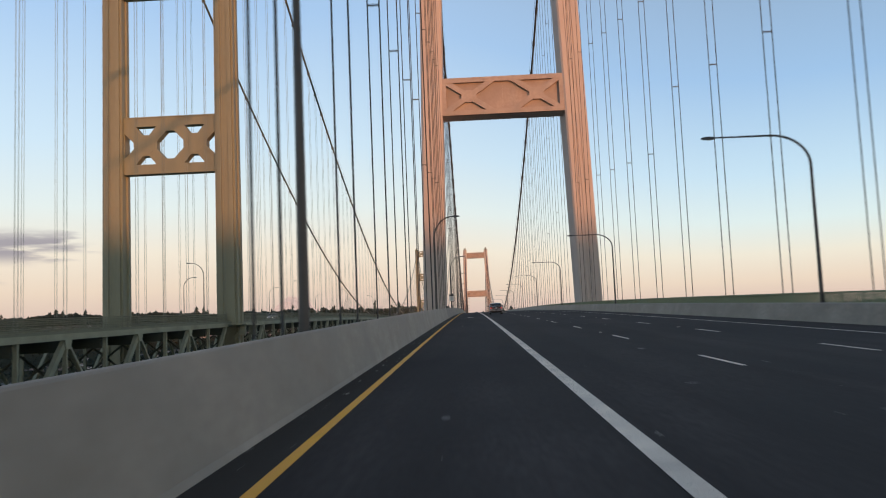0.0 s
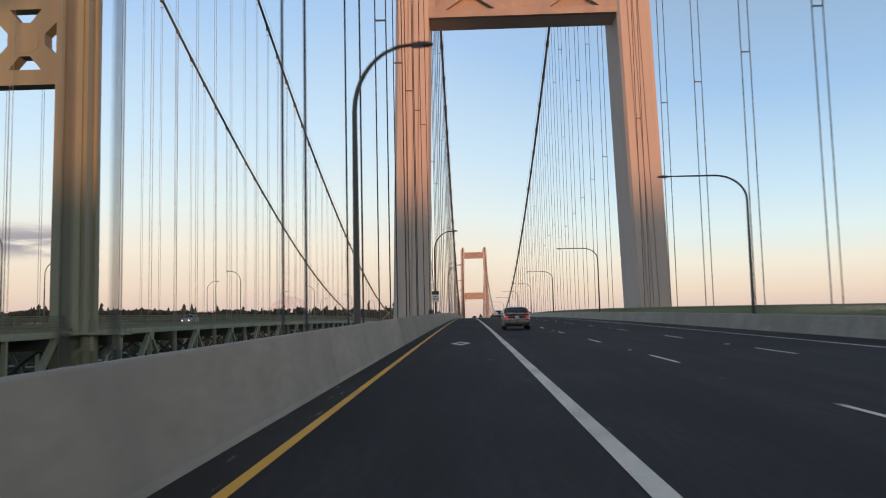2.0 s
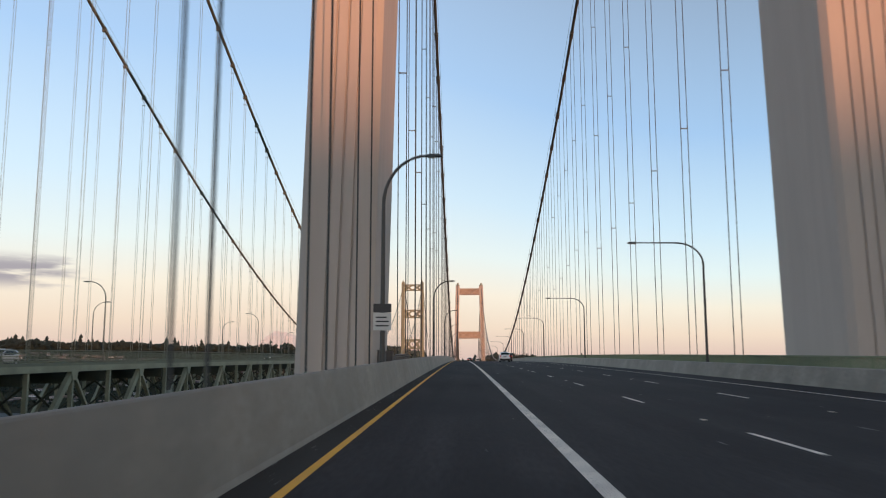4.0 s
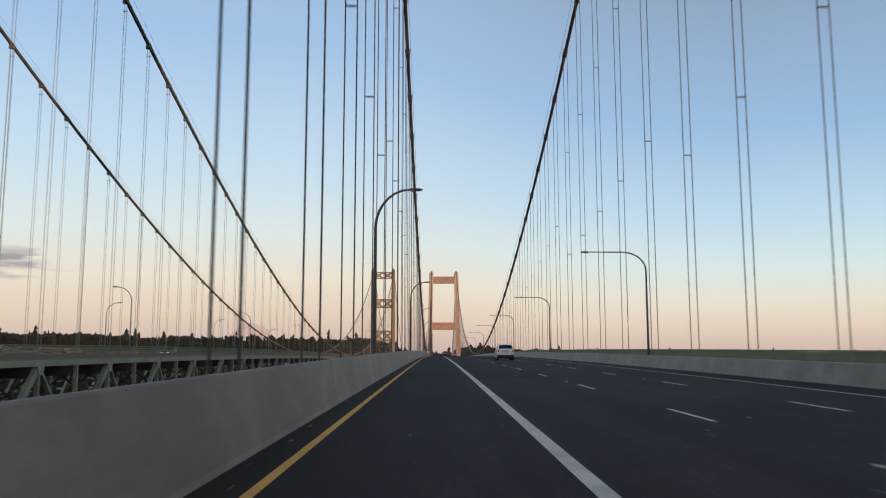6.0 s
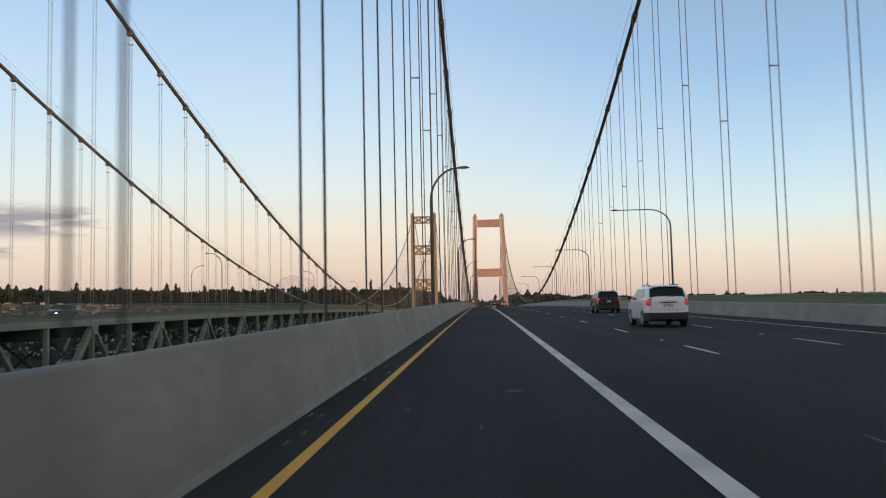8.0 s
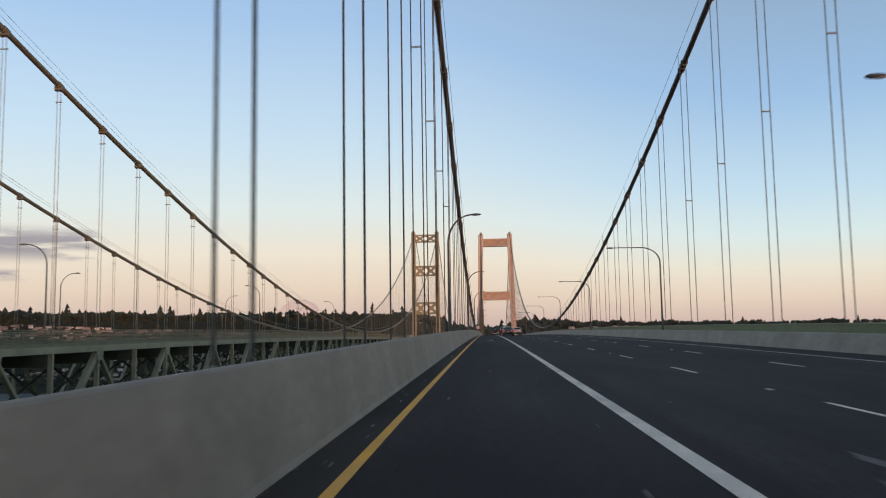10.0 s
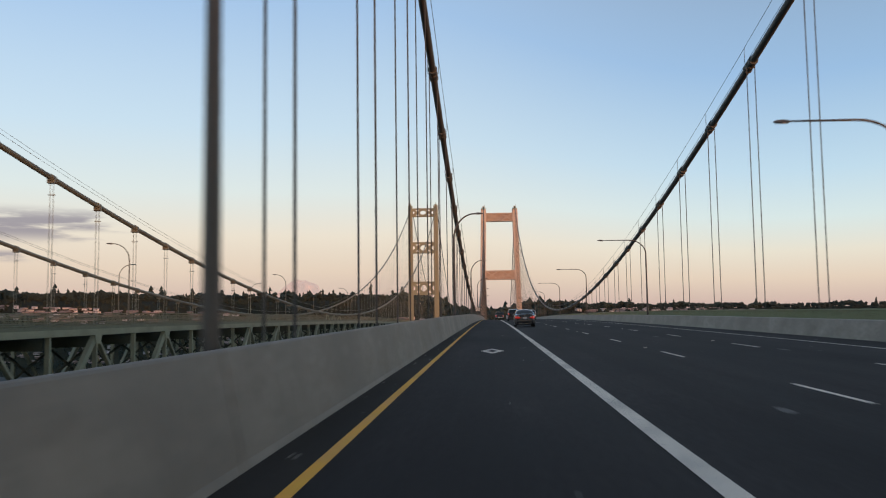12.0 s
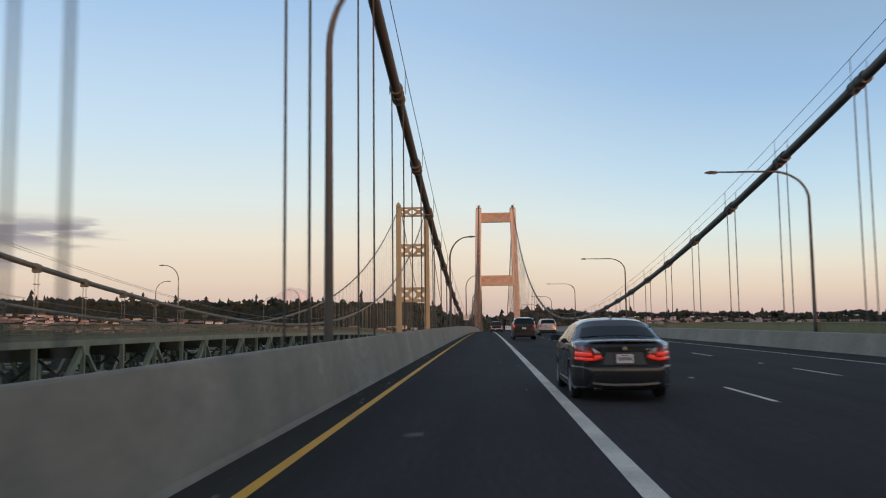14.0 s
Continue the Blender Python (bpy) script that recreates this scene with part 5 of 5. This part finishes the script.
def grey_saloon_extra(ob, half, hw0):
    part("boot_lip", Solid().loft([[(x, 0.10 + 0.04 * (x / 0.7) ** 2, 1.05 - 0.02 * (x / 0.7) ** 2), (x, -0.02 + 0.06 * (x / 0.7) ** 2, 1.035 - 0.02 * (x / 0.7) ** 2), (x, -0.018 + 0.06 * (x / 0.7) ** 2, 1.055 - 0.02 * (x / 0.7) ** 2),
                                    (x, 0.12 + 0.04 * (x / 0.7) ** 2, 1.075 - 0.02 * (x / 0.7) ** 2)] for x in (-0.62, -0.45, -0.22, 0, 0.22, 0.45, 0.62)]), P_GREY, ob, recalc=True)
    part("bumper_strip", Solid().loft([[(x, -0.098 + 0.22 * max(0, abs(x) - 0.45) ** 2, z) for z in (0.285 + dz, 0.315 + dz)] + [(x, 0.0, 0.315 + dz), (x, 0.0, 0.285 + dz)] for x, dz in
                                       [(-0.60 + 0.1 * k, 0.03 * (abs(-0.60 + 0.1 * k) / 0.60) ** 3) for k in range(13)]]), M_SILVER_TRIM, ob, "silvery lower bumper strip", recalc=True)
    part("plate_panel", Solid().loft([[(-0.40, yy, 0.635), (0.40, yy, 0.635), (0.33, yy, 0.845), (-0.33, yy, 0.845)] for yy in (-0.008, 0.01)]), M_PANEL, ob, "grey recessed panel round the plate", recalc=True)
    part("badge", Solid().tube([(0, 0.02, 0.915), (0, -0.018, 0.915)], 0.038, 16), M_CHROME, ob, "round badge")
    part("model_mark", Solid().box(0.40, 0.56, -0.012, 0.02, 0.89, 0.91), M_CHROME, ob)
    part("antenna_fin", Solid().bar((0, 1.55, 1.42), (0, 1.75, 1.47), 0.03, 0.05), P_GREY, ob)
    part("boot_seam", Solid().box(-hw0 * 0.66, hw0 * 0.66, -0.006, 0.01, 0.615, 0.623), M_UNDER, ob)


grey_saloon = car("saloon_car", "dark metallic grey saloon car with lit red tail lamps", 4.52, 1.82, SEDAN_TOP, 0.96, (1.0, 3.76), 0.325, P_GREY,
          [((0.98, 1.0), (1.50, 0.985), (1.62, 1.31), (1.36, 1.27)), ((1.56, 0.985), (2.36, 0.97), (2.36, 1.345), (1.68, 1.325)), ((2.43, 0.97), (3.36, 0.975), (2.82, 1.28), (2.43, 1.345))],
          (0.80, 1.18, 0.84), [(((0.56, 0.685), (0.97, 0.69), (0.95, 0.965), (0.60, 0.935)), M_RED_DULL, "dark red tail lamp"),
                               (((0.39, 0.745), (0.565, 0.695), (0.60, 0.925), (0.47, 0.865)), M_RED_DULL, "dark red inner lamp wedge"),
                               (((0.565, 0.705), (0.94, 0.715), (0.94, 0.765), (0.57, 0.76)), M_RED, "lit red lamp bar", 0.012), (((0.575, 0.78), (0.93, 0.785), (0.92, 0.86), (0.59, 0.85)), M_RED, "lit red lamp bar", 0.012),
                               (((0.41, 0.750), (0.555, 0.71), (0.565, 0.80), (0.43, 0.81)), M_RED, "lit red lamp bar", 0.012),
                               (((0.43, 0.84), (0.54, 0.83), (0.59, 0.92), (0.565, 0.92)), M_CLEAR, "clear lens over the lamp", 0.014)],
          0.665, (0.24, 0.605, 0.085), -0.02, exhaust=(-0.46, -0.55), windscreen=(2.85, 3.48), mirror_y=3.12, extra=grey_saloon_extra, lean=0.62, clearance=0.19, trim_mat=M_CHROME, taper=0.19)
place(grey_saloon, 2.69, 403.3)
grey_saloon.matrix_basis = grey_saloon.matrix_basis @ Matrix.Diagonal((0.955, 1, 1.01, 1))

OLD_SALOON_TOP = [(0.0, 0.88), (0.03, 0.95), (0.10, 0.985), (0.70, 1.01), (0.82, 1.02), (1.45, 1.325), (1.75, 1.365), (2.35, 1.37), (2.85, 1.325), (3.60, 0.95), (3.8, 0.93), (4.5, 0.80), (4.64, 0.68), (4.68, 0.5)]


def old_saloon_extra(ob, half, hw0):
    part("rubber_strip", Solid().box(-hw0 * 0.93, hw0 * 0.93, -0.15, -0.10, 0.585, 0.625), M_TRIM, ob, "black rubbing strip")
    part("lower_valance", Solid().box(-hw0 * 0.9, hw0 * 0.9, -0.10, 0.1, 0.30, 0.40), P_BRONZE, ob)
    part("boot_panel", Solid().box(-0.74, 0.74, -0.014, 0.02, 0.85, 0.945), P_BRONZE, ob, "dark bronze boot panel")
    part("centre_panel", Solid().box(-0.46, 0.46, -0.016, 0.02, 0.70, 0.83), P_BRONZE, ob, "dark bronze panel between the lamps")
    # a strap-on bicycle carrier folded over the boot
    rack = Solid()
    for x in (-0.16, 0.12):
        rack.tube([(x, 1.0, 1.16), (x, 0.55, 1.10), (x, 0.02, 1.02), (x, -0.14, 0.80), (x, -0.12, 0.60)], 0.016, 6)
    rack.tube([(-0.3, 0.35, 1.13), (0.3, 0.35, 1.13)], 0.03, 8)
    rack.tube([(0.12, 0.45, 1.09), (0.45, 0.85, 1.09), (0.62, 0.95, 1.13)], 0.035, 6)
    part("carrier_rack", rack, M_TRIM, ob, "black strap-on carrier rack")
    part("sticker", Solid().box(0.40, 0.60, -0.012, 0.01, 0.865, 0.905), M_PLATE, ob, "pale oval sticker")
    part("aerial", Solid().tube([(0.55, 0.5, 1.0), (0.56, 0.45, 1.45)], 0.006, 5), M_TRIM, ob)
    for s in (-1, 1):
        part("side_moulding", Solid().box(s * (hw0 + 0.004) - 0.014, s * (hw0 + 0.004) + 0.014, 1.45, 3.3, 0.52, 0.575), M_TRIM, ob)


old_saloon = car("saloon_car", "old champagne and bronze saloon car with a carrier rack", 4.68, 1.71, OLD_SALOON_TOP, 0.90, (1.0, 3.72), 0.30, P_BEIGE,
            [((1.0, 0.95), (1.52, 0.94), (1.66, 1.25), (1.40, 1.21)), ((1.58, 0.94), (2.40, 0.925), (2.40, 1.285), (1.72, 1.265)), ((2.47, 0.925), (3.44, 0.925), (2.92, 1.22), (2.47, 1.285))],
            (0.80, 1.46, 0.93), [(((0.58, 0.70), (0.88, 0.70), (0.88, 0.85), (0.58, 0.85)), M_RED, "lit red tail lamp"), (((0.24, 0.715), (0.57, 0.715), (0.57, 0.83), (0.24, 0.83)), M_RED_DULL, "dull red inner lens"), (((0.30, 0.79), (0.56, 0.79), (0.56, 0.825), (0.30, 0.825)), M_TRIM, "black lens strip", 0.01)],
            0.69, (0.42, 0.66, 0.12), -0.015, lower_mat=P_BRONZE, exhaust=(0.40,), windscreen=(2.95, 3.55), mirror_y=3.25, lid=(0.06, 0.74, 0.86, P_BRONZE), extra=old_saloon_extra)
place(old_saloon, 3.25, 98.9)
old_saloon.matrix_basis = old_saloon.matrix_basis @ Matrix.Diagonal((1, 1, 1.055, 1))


def suv_extra_factory(body, chrome):
    def extra(ob, half, hw0):
        # black strip painting in the shadow beneath the tailgate bar
        part("bar_recess", Solid().box(-0.36, 0.36, -0.012, 0.01, 1.0, 1.05), M_TRIM, ob)
        part("tailgate_bar", Solid().bar((-0.34, -0.04, 1.075), (0.34, -0.04, 1.075), 0.04, 0.065, side=(0, 1, 0)), M_BRIGHT if chrome else M_TRIM, ob, "bright chrome tailgate bar" if chrome else "black tailgate bar")
        part("tailgate_seam", Solid().box(-hw0 * 0.78, hw0 * 0.78, -0.006, 0.01, 0.715, 0.723), M_UNDER, ob)
        part("rear_wiper", Solid().tube([(0, 0.06, 1.245), (0.38, 0.075, 1.275)], 0.012, 6), M_TRIM, ob)
        part("roof_spoiler", Solid().loft([[(x, 0.28 + 0.05 * (x / 0.6) ** 2, 1.66), (x, 0.26 + 0.05 * (x / 0.6) ** 2, 1.68), (x, 0.66, 1.735), (x, 0.66, 1.70)] for x in (-0.55, -0.28, 0, 0.28, 0.55)]), body, ob, recalc=True)
        part("tow_hitch", Solid().box(-0.05, 0.05, -0.17, 0.1, 0.30, 0.36), M_UNDER, ob)
    return extra


SUV_TOP = [(0.0, 1.10), (0.03, 1.19), (0.08, 1.25), (0.38, 1.63), (0.60, 1.70), (1.3, 1.745), (2.3, 1.745), (2.75, 1.70), (3.55, 1.18), (3.75, 1.12), (4.45, 0.98), (4.70, 0.80), (4.77, 0.6)]
SUV_WIN = [((0.55, 1.28), (1.15, 1.20), (1.25, 1.56), (0.78, 1.55)), ((1.22, 1.19), (2.10, 1.15), (2.12, 1.59), (1.32, 1.57)), ((2.18, 1.15), (3.36, 1.13), (2.75, 1.55), (2.2, 1.59))]
SUV_TAIL = [(((0.72, 0.88), (0.98, 0.92), (0.98, 1.20), (0.67, 1.18)), M_RED_DULL, "dark red tail lamp"), (((0.73, 0.93), (0.95, 0.96), (0.95, 1.15), (0.69, 1.13)), M_RED, "lit red lamp core", 0.012),
            (((0.62, 0.575), (0.84, 0.575), (0.84, 0.615), (0.62, 0.615)), M_RED_DULL, "small red reflector", 0.1)]


def suv(label, mat, chrome=True):
    return car("sport_utility_car", label, 4.77, 1.84, SUV_TOP, 1.13, (0.95, 3.80), 0.36, mat, SUV_WIN, (0.083, 0.375, 0.93), SUV_TAIL, 0.84, (0.28, 0.60, 0.11), -0.012, bumper_mat=M_TRIM,
               rails=True, windscreen=(2.85, 3.5), mirror_y=3.2, exhaust=(0.45,), lean=0.40, clearance=0.25, extra=suv_extra_factory(mat, chrome))


place(suv("white sport utility car with roof rails and lit red tail lamps", P_WHITE), 7.52, 252.4)
place(suv("black sport utility car with roof rails", P_BLACK, False), 9.72, 284.0)
place(suv("silver sport utility car in the middle lane", P_SILVER), 6.7, 479.0)
place(suv("dark bronze estate car with lit tail lamps far along the lane", P_BRONZE, False), 3.2, 455.4)

PICK_TOP = [(0.0, 0.98), (0.03, 1.10), (0.08, 1.13), (1.85, 1.14), (1.88, 1.15), (2.02, 1.70), (2.2, 1.80), (2.9, 1.82), (3.4, 1.78), (4.15, 1.22), (4.3, 1.17), (5.2, 1.08), (5.45, 0.9), (5.5, 0.7)]
pick = car("pickup_truck", "dark pickup truck with a cargo bed", 5.5, 1.96, PICK_TOP, 1.12, (1.15, 4.55), 0.38, P_BRONZE,
           [((2.10, 1.17), (2.75, 1.16), (2.78, 1.68), (2.22, 1.68)), ((2.83, 1.16), (3.95, 1.16), (3.45, 1.66), (2.85, 1.68))],
           (1.90, 2.02, 0.86), [(((0.76, 0.72), (0.96, 0.72), (0.96, 1.06), (0.76, 1.06)), M_RED, "lit red tail lamp")], 0.52, (0.42, 0.66, 0.16), -0.17,
           bumper_mat=M_CHROME, windscreen=(3.5, 4.1), mirror_y=3.7, exhaust=(0.6,), lean=0.22, clearance=0.32)
place(pick, 1.9, 532.0)
far_car = car("saloon_car", "white saloon car far ahead in the middle lane", 4.52, 1.80, SEDAN_TOP, 0.96, (1.0, 3.76), 0.32, P_WHITE,
              [((1.0, 1.0), (1.55, 0.985), (1.65, 1.31), (1.38, 1.27)), ((1.6, 0.985), (2.4, 0.97), (2.4, 1.34), (1.7, 1.32)), ((2.46, 0.97), (3.36, 0.975), (2.82, 1.28), (2.46, 1.34))],
              (0.84, 1.41, 0.88), [(((0.5, 0.77), (0.93, 0.78), (0.91, 0.95), (0.52, 0.94)), M_RED, "lit red tail lamp")], 0.775, (0.30, 0.69, 0.095), -0.02, windscreen=(2.85, 3.48), mirror_y=3.12)
place(far_car, 5.4, 586.0)

# two cars crossing on the older bridge, coming the other way
for lab, mat, x, y in (("dark sport utility car on the older bridge", P_BLACK, -46.0, 311.5), ("silver sport utility car on the older bridge", P_SILVER, -46.5, 191.0)):
    v = suv(lab, mat, False)
    for e in (-1, 1):
        part("headlamp", Solid().loft([[(e * xx, yy, 0.68), (e * xx, yy, 0.80), (e * (xx + 0.19), yy - 0.07, 0.80), (e * (xx + 0.19), yy - 0.07, 0.68)] for xx, yy in ((0.47, 4.64), (0.45, 4.77), (0.48, 4.785))]), M_HEADLAMP, v, "lit white headlamp", recalc=True)
    v.matrix_basis = Matrix.Translation((x, y, road_z(y) + 0.06)) @ Matrix.Rotation(math.pi, 4, "Z")

# ---- road markings in single pieces ----
DASH_1 = [226.0 + 12.2 * k for k in range(-21, 7)] + [309.6 + 11.9 * k for k in range(34)]
DASH_2 = [228.4 + 12.2 * k for k in range(-21, 38)]
for xd, rows in ((X_DASH1, DASH_1), (X_DASH2, DASH_2)):
    for k, y in enumerate(rows):
        part("lane_dash", strip(xd - 0.055, xd + 0.055, 0.006, y - 1.6, y + 1.6, 1.6), M_WHITE_LINE, road)
        if k % 2 == 0:
            part("raised_marker", Solid().box(xd - 0.05, xd + 0.05, y + 4.5, y + 4.6, road_z(y + 4.5), road_z(y + 4.5) + 0.018), M_WHITE_LINE, road)


def diamond(y):
    w, l = 0.40, 1.75
    d = Solid()
    out = [(0, -l), (w, 0), (0, l), (-w, 0)]
    inn = [(x * 0.46, yy * 0.46) for x, yy in out]
    vs = [(-0.13 + x, y + yy, road_z(y + yy) + 0.007) for x, yy in out + inn]
    d.add(vs, [(i, (i + 1) % 4, 4 + (i + 1) % 4, 4 + i) for i in range(4)])
    part("lane_diamond", d, M_WHITE_LINE, road, "worn white painted diamond")


for y in (-200, 79.9, 360.5, 641):
    diamond(y)

# pale stones and litter scattered on the shoulder
rng = random.Random(4)
grit = Solid()
for i in range(1100):
    x = rng.choice((rng.uniform(-2.38, -1.9), rng.uniform(-2.38, -1.9), rng.uniform(12.2, 14.3), rng.uniform(-1.6, 11.8)))
    y = rng.uniform(-10, 470)
    q = 0.008 + 0.028 * rng.random() ** 3
    z = road_z(y) + 0.003
    grit.add([(x - q, y - q, z), (x + q, y - q * 0.7, z), (x + q * 0.8, y + q, z), (x - q * 0.7, y + q, z), (x, y, z + q * 0.7)], [(0, 1, 4), (1, 2, 4), (2, 3, 4), (3, 0, 4)])
tagged(part("road_grit", grit, M_PATH), "pale grit and small stones on the asphalt", "grit", kind="stuff")

# pale scuffs and spilled spots on the lanes
spots_on_road = Solid()
for i in range(130):
    x, y = rng.uniform(-1.5, 12), rng.uniform(-5, 480)
    rx, ry = 0.03 + 0.16 * rng.random() ** 3, 0.08 + 0.7 * rng.random() ** 3
    n = 9
    ring = [(x + rx * rng.uniform(0.5, 1.1) * math.cos(k * math.tau / n), y + ry * rng.uniform(0.5, 1.1) * math.sin(k * math.tau / n)) for k in range(n)]
    spots_on_road.add([(px, py, road_z(py) + 0.004) for px, py in ring], [tuple(range(n))])
tagged(part("road_scuffs", spots_on_road, M_SCUFF), "pale scuffs and spilled spots on the asphalt", "scuffs", kind="stuff")
